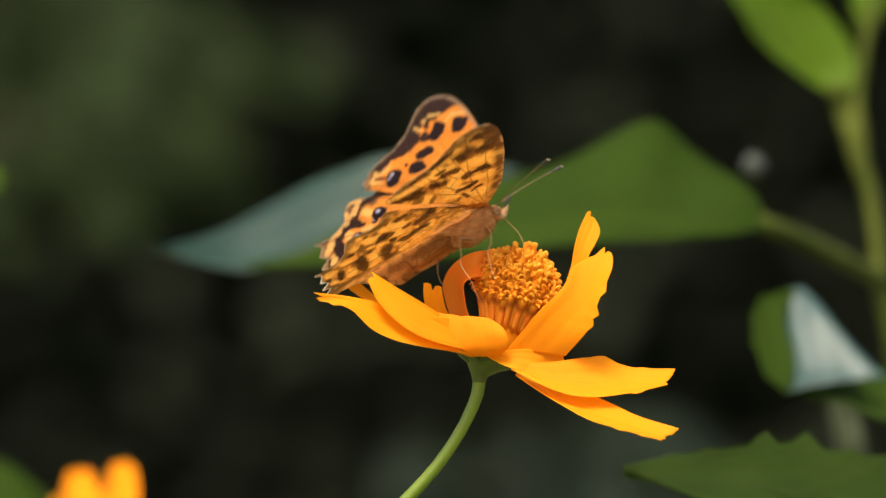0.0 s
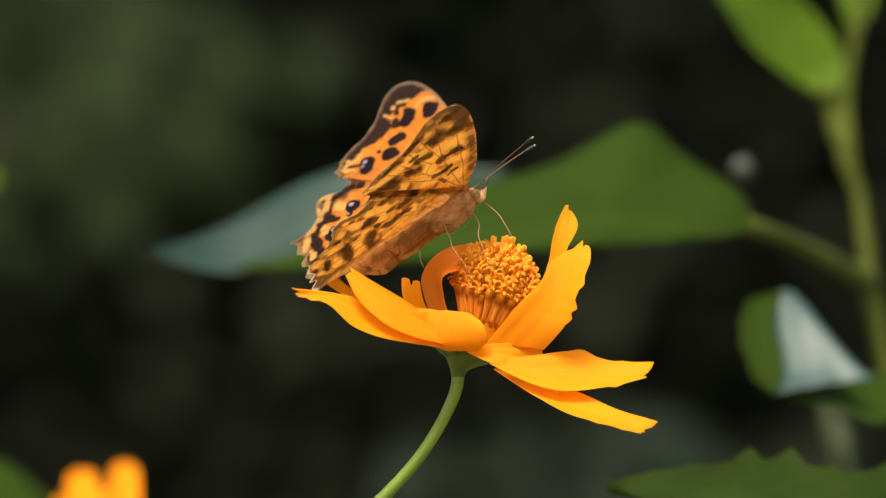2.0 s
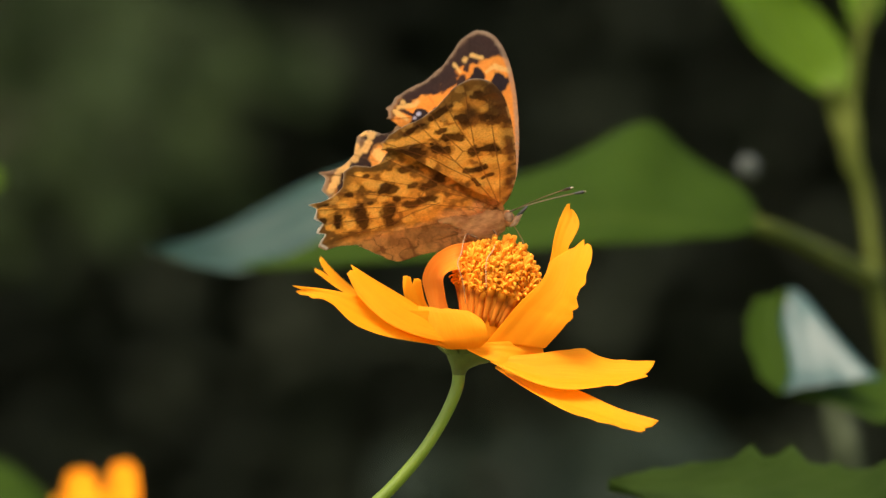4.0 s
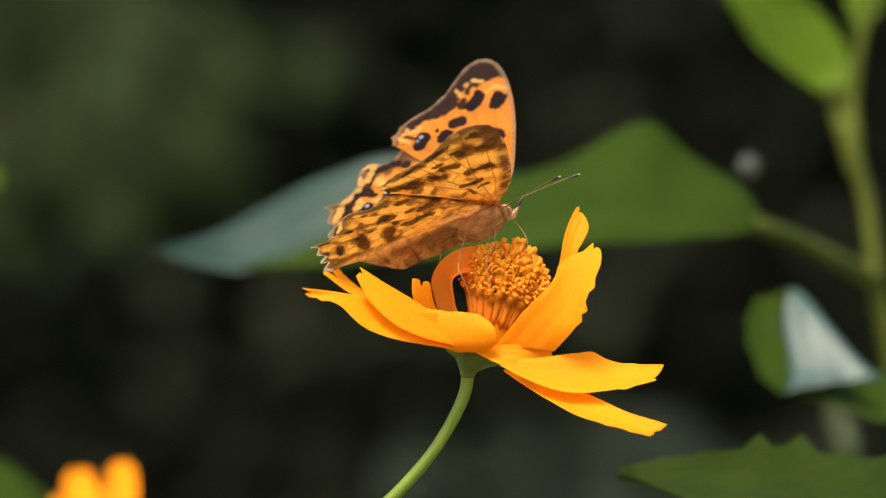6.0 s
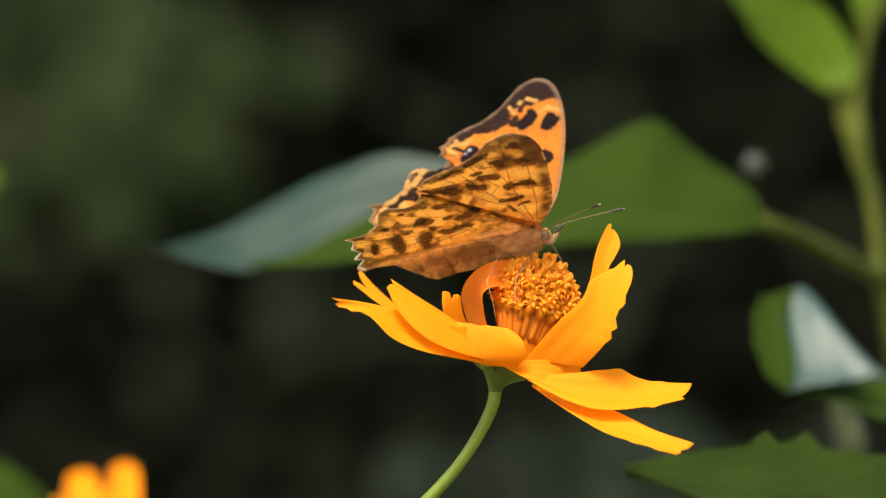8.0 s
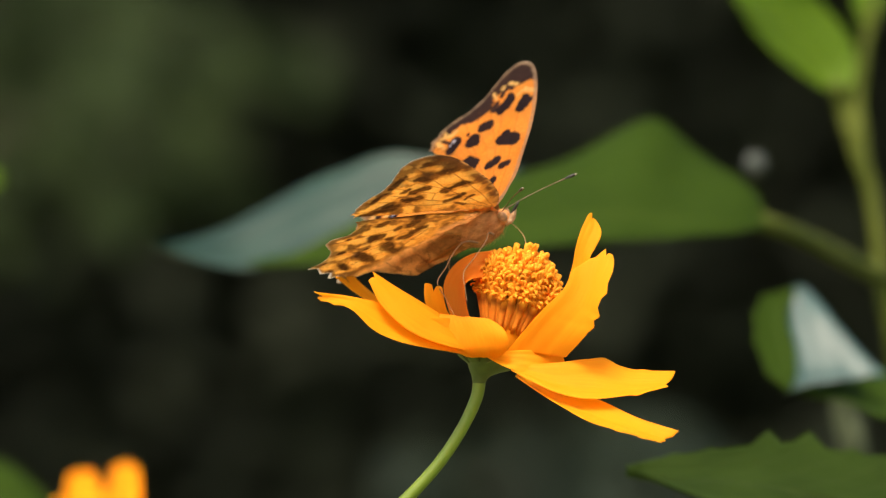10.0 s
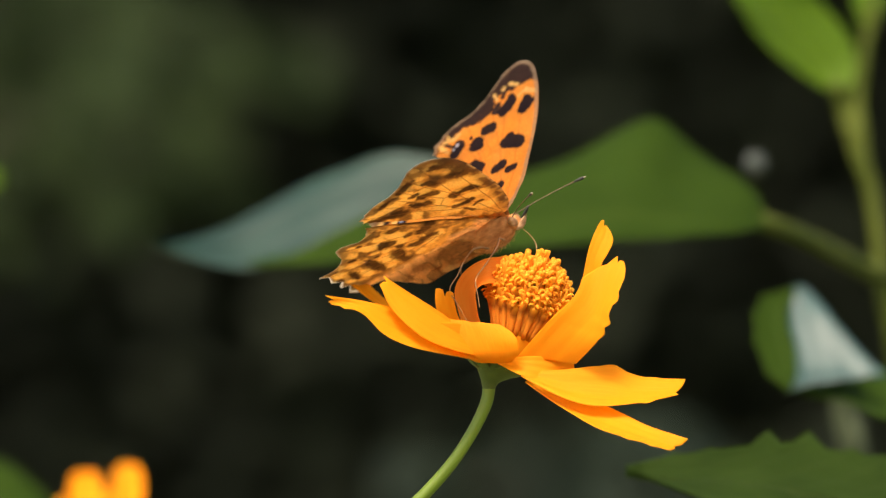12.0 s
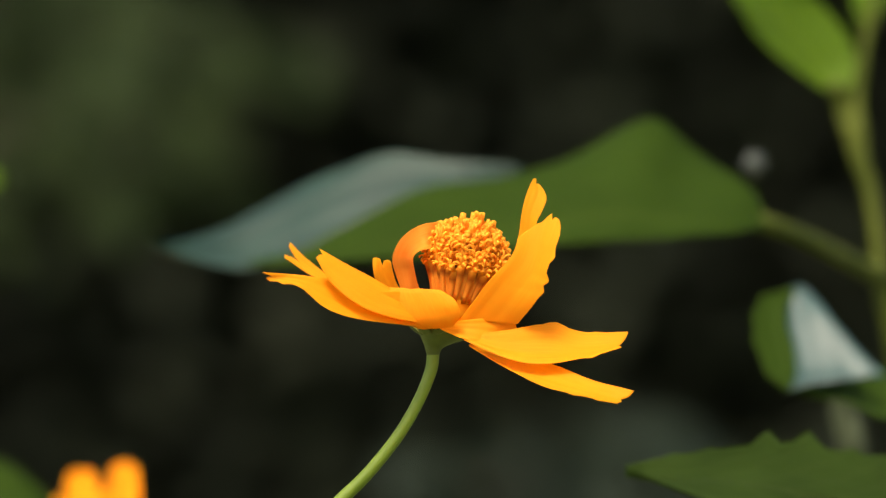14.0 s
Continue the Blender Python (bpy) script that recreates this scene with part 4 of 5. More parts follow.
HIND_TOP_DARK = [(-16.1, 18.9, -19.1, 18.5, 0.57), (-19.1, 18.5, -21.3, 15.5, 0.72), (-21.3, 15.5, -24.4, 14.4, 0.57), (-24.4, 14.4, -24.9, 10.9, 0.67), (-24.9, 10.9, -26.3, 6.2, 0.57), (-21.1, 16.9, -20.0, 14.3, 0.38),
                 (-14.4, 18.5, -16.1, 18.9, 0.48), (-12.8, 17.0, -12.8, 17.0, 0.48), (-22.9, 10.6, -22.8, 8.5, 0.38), (-27.3, 9.4, -27.8, 7.3, 0.29), (-19.3, 13.3, -21.2, 14.2, 0.29)]
HIND_TOP_LIGHT = [(-18.1, 16.1, -17.9, 15.1, 0.86), (-22.8, 13.7, -22.6, 12.2, 0.77), (-22.6, 9.4, -23.6, 8.2, 0.57), (-19.7, 20.6, -19.7, 20.6, 0.48), (-21.3, 18.3, -21.3, 18.3, 0.48), (-22.9, 16.6, -22.9, 16.6, 0.43),
                  (-26.2, 12.5, -26.2, 12.5, 0.57), (-26.8, 10.0, -26.8, 10.0, 0.48), (-25.1, 6.7, -25.1, 6.7, 0.48), (-18.9, 11.7, -19.9, 12.0, 0.57)]
HIND_TOP_CHECKS = [(-17.8, 20.6, -18.4, 19.8, 0.62), (-19.4, 18.4, -20.1, 17.5, 0.62), (-21.4, 17.2, -22.0, 16.3, 0.62), (-23.8, 15.8, -24.5, 14.9, 0.67), (-25.6, 13.8, -26.2, 13.0, 0.62), (-27.0, 12.2, -27.5, 11.4, 0.57),
                   (-26.6, 9.2, -27.2, 8.4, 0.5)]
HIND_TOP_EYES = [(-16.1, 13.9, -16.1, 13.9, 1.10), (-21.3, 11.2, -21.3, 11.2, 0.86), (-17.5, 12.5, -17.5, 12.5, 0.48)]
FORE_TOP_GLINTS = [(-10.8, 20.5, -10.8, 20.5, 0.23), (-10.0, 21.0, -10.0, 21.0, 0.27)]
HIND_TOP_GLINTS = [(-16.2, 14.4, -16.2, 14.4, 0.33), (-17.7, 12.7, -17.7, 12.7, 0.17), (-21.4, 11.6, -21.4, 11.6, 0.29)]


def marks(u, v, strokes, soft=0.35, ragged=0.5, wide=1.0):
    """How far each place lies inside any of the strokes, with uneven edges."""
    best = np.zeros_like(u)
    wob = (grainy(u, v, 1.3) - 0.5) * ragged * 1.3 + (grainy(u + 5, v, 0.5) - 0.5) * ragged * 0.9
    for a, b, c, d, half in strokes:
        gap = line_gap(u, v, [(a, b), (c + 0.01, d)]) / (half * wide) + wob
        best = np.maximum(best, np.clip((1 + soft / 2 - gap) / soft, 0, 1))
    return best


def nearest_vein(u, v, veins):
    return np.minimum.reduce([line_gap(u, v, p) for p in veins])


def fore_top(u, v):
    col = np.tile(np.array((0.86, 0.27, 0.035)), (len(u), 1))
    col = lay(col, grainy(u, v, 2.5) * 0.5, (0.92, 0.37, 0.07))
    col = lay(col, np.clip((0.2 - nearest_vein(u, v, FORE_VEINS)) / 0.2, 0, 1) * 0.45, (0.45, 0.12, 0.02))
    margin = line_gap(u, v, LEFT_FORE[6:18])
    rag = (grainy(u, v, 1.5) - 0.5) * 1.6 + (grainy(u, v, 0.6) - 0.5) * 0.7
    col = lay(col, np.clip((2.7 + rag - margin) / 0.5, 0, 1) * np.clip((u + 13.5) / 1.5, 0, 1), (0.045, 0.022, 0.018))
    col = lay(col, np.clip((0.9 + 0.7 * rag - margin) / 0.6, 0, 1) * 0.85, (0.13, 0.075, 0.046))
    col = lay(col, np.clip((v + 0.35 * np.abs(u - 4) - 28.6 + rag) / 0.5, 0, 1) * np.clip((margin - 0.7) / 0.4, 0, 1), (0.038, 0.020, 0.018))
    col = lay(col, marks(u, v, FORE_TOP_BAND, 0.4, 0.6, 1.3), (0.04, 0.020, 0.018))
    col = lay(col, marks(u, v, FORE_TOP_PALE, 0.5, 0.5, 1.0) * 0.9, (0.93, 0.55, 0.17))
    col = lay(col, marks(u, v, FORE_TOP_SPOTS, 0.16, 0.3, 1.38), (0.020, 0.011, 0.014))
    col = lay(col, marks(u, v, FORE_TOP_GLINTS, 0.5, 0.2, 1.4) * 0.9, (0.55, 0.56, 0.78))
    col = lay(col, np.clip((0.45 + 0.5 * grainy(u, v, 0.7) - margin) / 0.3, 0, 1) * 0.8, (0.33, 0.22, 0.14))
    costa = line_gap(u, v, LEFT_FORE[0:7])
    fade = np.clip((u - 2.0) / 2.0, 0, 1) + np.clip((12 - v) / 6, 0, 1)
    return lay(col, np.clip((0.85 - costa) / 0.4, 0, 1) * np.clip(fade, 0, 1) * (0.5 + 0.5 * grainy(u, v, 0.3)), (0.36, 0.24, 0.16))


def hind_top(u, v):
    col = np.tile(np.array((0.82, 0.30, 0.05)), (len(u), 1))
    col = lay(col, np.clip((14 - np.hypot(u, v)) / 8, 0, 1) * 0.7, (0.30, 0.15, 0.06))
    margin = line_gap(u, v, LEFT_HIND[4:21])
    rag = (grainy(u, v, 1.2) - 0.5) * 1.2 + (grainy(u, v, 0.5) - 0.5) * 0.5
    col = lay(col, np.clip((3.0 + rag - margin) / 0.5, 0, 1) * 0.7, (0.10, 0.05, 0.026))
    col = lay(col, np.clip((2.6 + rag - line_gap(u, v, LEFT_HIND[2:8])) / 0.8, 0, 1) * 0.8, (0.13, 0.075, 0.045))
    col = lay(col, np.clip((1.3 + rag * 0.7 - margin) / 0.5, 0, 1) * 0.8, (0.34, 0.22, 0.13))
    col = lay(col, np.clip((0.4 - np.abs(margin - 0.9 + 0.3 * rag)) / 0.2, 0, 1) * 0.6, (0.10, 0.05, 0.03))
    col = lay(col, marks(u, v, HIND_TOP_LIGHT, 0.35, 0.5, 1.3), (0.96, 0.52, 0.16))
    col = lay(col, marks(u, v, HIND_TOP_DARK, 0.35, 0.6, 1.75), (0.030, 0.015, 0.013))
    col = lay(col, marks(u, v, HIND_TOP_CHECKS, 0.4, 0.5, 1.15) * 0.9, (0.85, 0.50, 0.17))
    col = lay(col, np.clip((0.22 - nearest_vein(u, v, HIND_VEINS)) / 0.15, 0, 1) * 0.5, (0.12, 0.05, 0.02))
    col = lay(col, marks(u, v, HIND_TOP_EYES, 0.2, 0.2, 1.3), (0.016, 0.010, 0.016))
    return lay(col, marks(u, v, HIND_TOP_GLINTS, 0.5, 0.2, 1.3) * 0.9, (0.55, 0.57, 0.80))


def under(u, v, veins, darks, lights, margin, basal, rim):
    """The camouflaged lower side: olive brown, with ochre windows and dark marks between the veins."""
    col = np.tile(np.array((0.40, 0.155, 0.026)), (len(u), 1))
    mott = grainy(u, v, 1.9) * 0.6 + grainy(u, v, 0.7) * 0.4
    col = lay(col, np.clip((mott - 0.54) * 8, 0, 1) * 0.8, (0.20, 0.082, 0.016))
    col = lay(col, np.clip((0.49 - mott) * 9, 0, 1) * 0.85, (0.88, 0.36, 0.052))
    col = lay(col, np.clip((rim + 2.2 * (grainy(u, v, 2.0) - 0.5) - margin) / 1.6, 0, 1) * 0.75, (0.17, 0.085, 0.022))
    col = lay(col, np.clip((0.36 - grainy(u + 3, v, 1.4)) * 9, 0, 1) * np.clip((rim - margin) / 1.0, 0, 1) * 0.7, (0.75, 0.38, 0.08))
    col = lay(col, marks(u, v, lights, 0.45, 0.6, 1.5) * 0.96, (1.0, 0.42, 0.058))
    col = lay(col, marks(u, v, lights, 0.6, 0.6, 1.05) * 0.65, (1.0, 0.54, 0.105))
    # tan wing base, painted paler to make up for the shade on it
    ground = np.clip((basal + 2.5 * (grainy(u, v, 2.2) - 0.5) - np.hypot(u * 0.62 + 0.5, (v + 3.5) * 1.35)) / 2.5, 0, 1)
    col = lay(col, ground * 0.88, (0.95, 0.45, 0.145))
    col = lay(col, ground * np.clip((grainy(u, v, 1.6) - 0.55) * 5, 0, 1) * 0.4, (0.62, 0.30, 0.10))
    col = lay(col, marks(u, v, darks, 0.6, 0.7, 1.25) * 0.93, (0.050, 0.018, 0.005))
    crack = np.minimum(np.abs(grainy(u, v, 1.35) - 0.5), np.abs(grainy(u + 9, v, 0.9) - 0.5) * 1.5)
    col = lay(col, np.clip((0.05 - crack) / 0.03, 0, 1) * (0.15 + 0.6 * ground), (0.17, 0.07, 0.022))
    col = lay(col, np.clip((0.15 - veins) / 0.08, 0, 1) * 0.7, (0.20, 0.070, 0.016))
    return lay(col, np.clip((0.35 - margin) / 0.25, 0, 1) * 0.5, (0.46, 0.32, 0.20))


def fore_under(u, v):
    col = under(u, v, nearest_vein(u, v, FORE_VEINS), FORE_UNDER_DARK, FORE_UNDER_LIGHT, line_gap(u, v, FORE[5:18]), 6.0, 5.0)
    dusk = np.clip((v - 17.5) / 6, 0, 1) * np.clip((u + 3.5) / 4, 0, 1) * (0.35 + 0.75 * np.clip((grainy(u, v, 2.1) - 0.3) * 3, 0, 1))
    col = lay(col, dusk * 0.82, (0.075, 0.030, 0.010))
    costa = line_gap(u, v, FORE[1:6])
    bars = np.clip((2.6 - costa) / 1.3, 0, 1) * (0.5 + 0.4 * np.clip((grainy(u * 0.4, v, 0.8) - 0.4) * 6, 0, 1))
    col = lay(col, bars, (0.095, 0.036, 0.012))
    return lay(col, np.clip((0.4 - costa) / 0.3, 0, 1) * np.clip((grainy(u, v, 0.9) - 0.5) * 8, 0, 1) * 0.7, (0.75, 0.36, 0.10))


def hind_under(u, v):
    col = under(u, v, nearest_vein(u, v, HIND_VEINS), HIND_UNDER_DARK, HIND_UNDER_LIGHT, line_gap(u, v, HIND[5:21]), 10.5, 2.6)
    # tan hanging lobe, its colour lifted against the shade of the wing above
    lobe = np.clip((2.2 + 1.2 * (grainy(u, v, 1.8) - 0.5) - v) / 1.2, 0, 1) * np.clip((-u - 9) / 5, 0, 1)
    col = lay(col, lobe * 0.85, (1.0, 0.50, 0.15))
    col = lay(col, lobe * np.clip((grainy(u + 2, v, 1.5) - 0.52) * 5, 0, 1) * 0.6, (0.36, 0.14, 0.035))
    col = lay(col, lobe * np.clip((0.05 - np.abs(grainy(u * 0.6, v + 7, 1.1) - 0.5)) / 0.03, 0, 1) * 0.8, (0.20, 0.07, 0.02))
    col = lay(col, np.clip((0.16 - line_gap(u, v, [(-29.5, 2.6), (-24.0, 3.2), (-18.0, 3.4), (-13.8, 4.7), (-9.7, 5.3)])) / 0.1, 0, 1) * 0.8, (0.16, 0.06, 0.018))
    return lay(col, np.clip((0.36 - line_gap(u, v, HIND[13:21])) / 0.2, 0, 1) * 0.85, (0.85, 0.76, 0.62))


def wing(name, outline, heart, top, below, left, offset, parent, label):
    """A thin cambered wing. Its upper side looks inward when the wings are shut."""
    spokes, rings = 480, 84
    pts = [Vector((a, 0, b)) for a, b in outline]
    pts.append(pts[0])
    rim = np.array([[p.x, p.z] for p in (curve_at(pts, k / spokes) for k in range(spokes))])
    rough = np.random.default_rng(len(outline))
    rim += (rough.random((spokes, 2)) - 0.5) * 0.10
    nick = np.repeat(rough.normal(0, 0.16, (spokes // 8, 2)), 8, axis=0)
    nick = sum(np.roll(nick, k, axis=0) for k in range(8)) / 8
    rim += nick * (np.clip((np.hypot(rim[:, 0], rim[:, 1]) - 19) / 5, 0, 1) * np.clip((4 - rim[:, 0]) / 4, 0, 1))[:, None]
    f = (np.arange(1, rings + 1) / rings) ** 0.8
    heart = np.array(heart)
    uv = np.concatenate([heart[None, :], (heart + f[:, None, None] * (rim - heart)[None]).reshape(-1, 2)])
    fore = outline is FORE
    u, v = uv[:, 0], uv[:, 1]
    lu, lv = left_shape(u, v, fore)
    rf = np.concatenate([[0], np.repeat(f, spokes)])
    veins = nearest_vein(u, v, FORE_VEINS if fore else HIND_VEINS)
    camber = 0.2 * (1 - rf ** 2) + 0.06 * np.clip(1 - veins / 0.4, 0, 1) + 0.10 * np.sin(np.arctan2(v + 2, u + 4) * 22) * rf
    half = 0.05 * (1.15 - rf)
    sign = -1.0 if left else 1.0
    n = len(u)
    # the inner edge of the hindwing curves down beside the body
    low = np.clip(1.6 - v, 0, 9)
    drop = np.zeros_like(v) if fore else np.where(low < 2, low * low / 4, low - 1)
    wu, wv = (lu, lv) if left else (u, v)
    tall, out = wv + 0.25 * drop, -0.62 * drop
    verts = np.concatenate([np.stack([wu, sign * (offset + out + s * half + camber), tall], 1) for s in (1, -1)]) * (0.00101 if left else 0.001)
    faces = []
    for s in (0, 1):
        o = s * n
        for j in range(spokes):
            k = (j + 1) % spokes
            tri = (o, o + 1 + j, o + 1 + k)
            faces.append(tri if s else tri[::-1])
            for r in range(rings - 1):
                a, b = o + 1 + r * spokes, o + 1 + (r + 1) * spokes
                q = (a + j, b + j, b + k, a + k)
                faces.append(q if s else q[::-1])
    a = 1 + (rings - 1) * spokes
    for j in range(spokes):
        k = (j + 1) % spokes
        faces.append((a + j, a + k, n + a + k, n + a + j))
    me = bpy.data.meshes.new(name)
    me.from_pydata(verts.tolist(), [], faces)
    outer = line_gap(u, v, FORE[7:16] if fore else HIND[7:24])
    # pale edge scales, with the rim light along the margin painted in
    lit_fringe = np.clip((rf - 0.990) / 0.008, 0, 1) * 0.6 * (outer < 0.8)
    upper = top(lu, lv) if left else 0.3 * top(lu, lv) + 0.7 * below(u, v) ** 0.8
    paint = np.concatenate([lay(upper, lit_fringe, (0.75, 0.60, 0.45)), lay(below(u, v), lit_fringe, (0.75, 0.60, 0.45))]).clip(0, 1)
    att = me.color_attributes.new("pattern", "FLOAT_COLOR", "POINT")
    att.data.foreach_set("color", np.concatenate([paint, np.ones((2 * n, 1))], 1).ravel())
    for p in me.polygons:
        p.use_smooth = True
    me.materials.append(M_WING)
    ob = new(name, me)
    ob.parent = parent
    return tagged(ob, label)


def build_butterfly():
    fly = tagged(holder("butterfly"), "orange and brown spotted butterfly with ragged wings on a bloom", "butterfly")
    bm = bmesh.new()
    blob(bm, Vector((-3.6, 0, -2.2)) * 0.001, (0.0046, 0.0022, 0.0027), pose(0, 0, 0, 0, -8, 0), 0.12, 1, 28, 32)
    thorax = part("thorax", bm, M_FUR, fly, "furry tan thorax")
    bm = bmesh.new()
    rng = random.Random(21)
    for _ in range(700):
        d = Vector((rng.gauss(0, 1), rng.gauss(0, 1), rng.gauss(-0.2, 1))).normalized()
        p = Vector((-3.6 + 4.6 * d.x, 2.2 * d.y, -2.2 + 2.7 * d.z))
        n = Vector((d.x / 4.6, d.y / 2.2, d.z / 2.7)).normalized()
        way = (n + Vector((-0.9, 0, -0.2)) + Vector((rng.gauss(0, 0.25), rng.gauss(0, 0.25), rng.gauss(0, 0.25)))).normalized() * rng.uniform(0.5, 1.1)
        side = way.cross(n).normalized() * 0.045
        bm.faces.new([bm.verts.new(q * 0.001) for q in (p - side, p + side, p + way)])
    tagged(part("fur", bm, M_FUR, thorax, "fine tan hairs"), kind="stuff")
    bm = bmesh.new()
    tube(bm, vectors([(-6.0, 0, -1.0), (-9, 0.3, 0.6), (-13, 0.5, 1.8), (-16, 0.5, 2.4), (-18, 0.5, 2.7)]), [0.0013, 0.0014, 0.0013, 0.0011, 0.0008, 0.0003], 16, 30)
    part("abdomen", bm, M_FUR, fly, "tan abdomen")
    bm = bmesh.new()
    blob(bm, Vector((0.7, 0, -2.0)) * 0.001, (0.0013, 0.0014, 0.0014), None, 0.1, 2)
    head = part("head", bm, M_FUR, fly, "small tan head")
    left_wings, right_wings = [], []
    for left, got in ((False, right_wings), (True, left_wings)):
        s = 1 if left else -1
        bm = bmesh.new()
        blob(bm, Vector((1.0, 0.95 * s, -1.7)) * 0.001, (0.00085, 0.0006, 0.00095))
        part("eye", bm, M_EYE, head)
        bm = bmesh.new()
        tube(bm, vectors([(0.7, 0.4 * s, -3.0), (1.7, 0.45 * s, -3.0), (2.7, 0.35 * s, -2.2), (3.6, 0.3 * s, -1.5)]), [0.0005, 0.00055, 0.0004, 0.0001], 8, 12)
        tube(bm, vectors([(2.6, 0.32 * s, -2.05), (3.6, 0.3 * s, -1.4), (4.6, 0.3 * s, -0.8)]), [0.0003, 0.00028, 0.00022, 0.00006], 8, 6, 1)
        part("palp", bm, [M_PALP, M_CLUB], head, "pointed palp with a dark tip")
        bm = bmesh.new()
        reach = Vector((13.6, 3.6, -0.7)) if left else Vector((12.1, -14.8, 4.4))
        at = [(Vector((1.2, 0.5 * s, -1.0)) + reach * k + Vector((0, 0, 1.2 * k * (1 - k)))) * 0.001 for k in (0, 0.25, 0.5, 0.72, 0.84, 0.97, 1.0)]
        tube(bm, at[:5], [0.00011, 0.00008, 0.00008, 0.00009, 0.00013], 6, 26)
        antenna = part("antenna", bm, M_ANTENNA, head, "thin brown ringed antenna")
        bm = bmesh.new()
        tube(bm, at[4:6], [0.00014, 0.00028, 0.00027], 8, 8)
        tube(bm, at[5:7], [0.0002, 0.00013, 0.00005], 8, 6, 1)
        part("antenna_club", bm, [M_CLUB, M_CLUB_TIP], fly, "black antenna club with a pale tip")
        for name, outline, heart, top, below, off, label in (
                ("forewing", FORE, (-3.2, 19.0), fore_top, fore_under, 0.25, "orange black-spotted forewing, mottled brown beneath"),
                ("hindwing", HIND, (-16.0, 8.0), hind_top, hind_under, -0.3, "ragged orange hindwing, mottled brown beneath")):
            got.append(wing(name, outline, heart, top, below, left, off, fly, label))
    bm = bmesh.new()
    tube(bm, vectors([(1.0, 0.0, -2.6), (1.5, -0.2, -3.5), (2.0, 0.0, -5.2), (2.4, -0.8, -7.0), (2.1, -3.2, -8.7), (1.6, -6.0, -10.2), (1.0, -8.0, -11.6)]), [0.00010, 0.00008, 0.00007, 0.00006, 0.00005], 6, 40)
    part("proboscis", bm, M_LEG, fly, "thin curved feeding tube")
    for pts in (((-1.8, -1.6, -3.6), (-1.9, -3.0, -2.8), (-1.6, -6.2, -3.3), (-2.4, -12.7, -4.0), (-3.8, -15.7, -4.8), (-4.6, -16.8, -7.2), (-5.0, -17.9, -9.0)),
                ((-4.8, -1.6, -3.8), (-6.4, -3.5, -2.2), (-7.1, -7.8, -2.3), (-7.8, -12.3, -3.3), (-8.7, -16.2, -4.2), (-8.6, -16.9, -7.0), (-9.1, -16.4, -11.2)),
                ((-6.0, 1.2, -3.2), (-10.3, 1.0, -2.9), (-12.2, 0.3, -4.5), (-13.1, -0.2, -6.2), (-13.3, -1.7, -7.8))):
        bm = bmesh.new()
        tube(bm, vectors(pts), [0.00022, 0.00014, 0.00011, 0.0001, 0.00008, 0.00006], 8, 40)
        part("leg", bm, M_LEG, fly, "thin buff leg")
    return fly, right_wings, left_wings


build_ground()
build_background()
shrub = build_shrub()
toothed = build_toothed_leaf()
far_flower = build_far_flower()
flower = build_flower()
butterfly, right_wings, left_wings = build_butterfly()

# seconds; millimetres right and up of the middle; turn in degrees
FLOWER_ROWS = [(0, 6.44, -18.47, 2.72), (0.5, 8.10, -19.56, 3.43), (1, 3.92, -17.51, 2.15), (1.5, 3.81, -18.27, 2.83), (2, 2.86, -17.54, 2.34), (2.5, 4.28, -18.44, 3.23), (3, 3.14, -17.44, 2.68),
               (5.5, 3.00, -17.19, 2.51), (6, 4.51, -17.75, 2.77), (6.5, 4.78, -17.99, 2.87), (7, 7.85, -19.16, 3.41), (7.5, 6.55, -18.91, 3.69), (8, 9.30, -20.12, 4.18),
               (10.3, 6.36, -18.54, 3.11), (10.5, 8.26, -19.48, 3.72), (11, 7.05, -18.82, 3.56), (11.5, 7.82, -19.45, 3.73), (12, 8.21, -19.57, 3.86), (12.5, 7.81, -19.57, 3.64), (13, 7.53, -19.24, 3.42), (13.2, 7.4, -19.0, 3.3), (13.3, 7.8, -19.6, 3.4), (13.4, 2.0, -15.2, 0.9),
               (13.5, -2.57, -12.74, -0.46), (14, -1.53, -13.78, 0.0)]
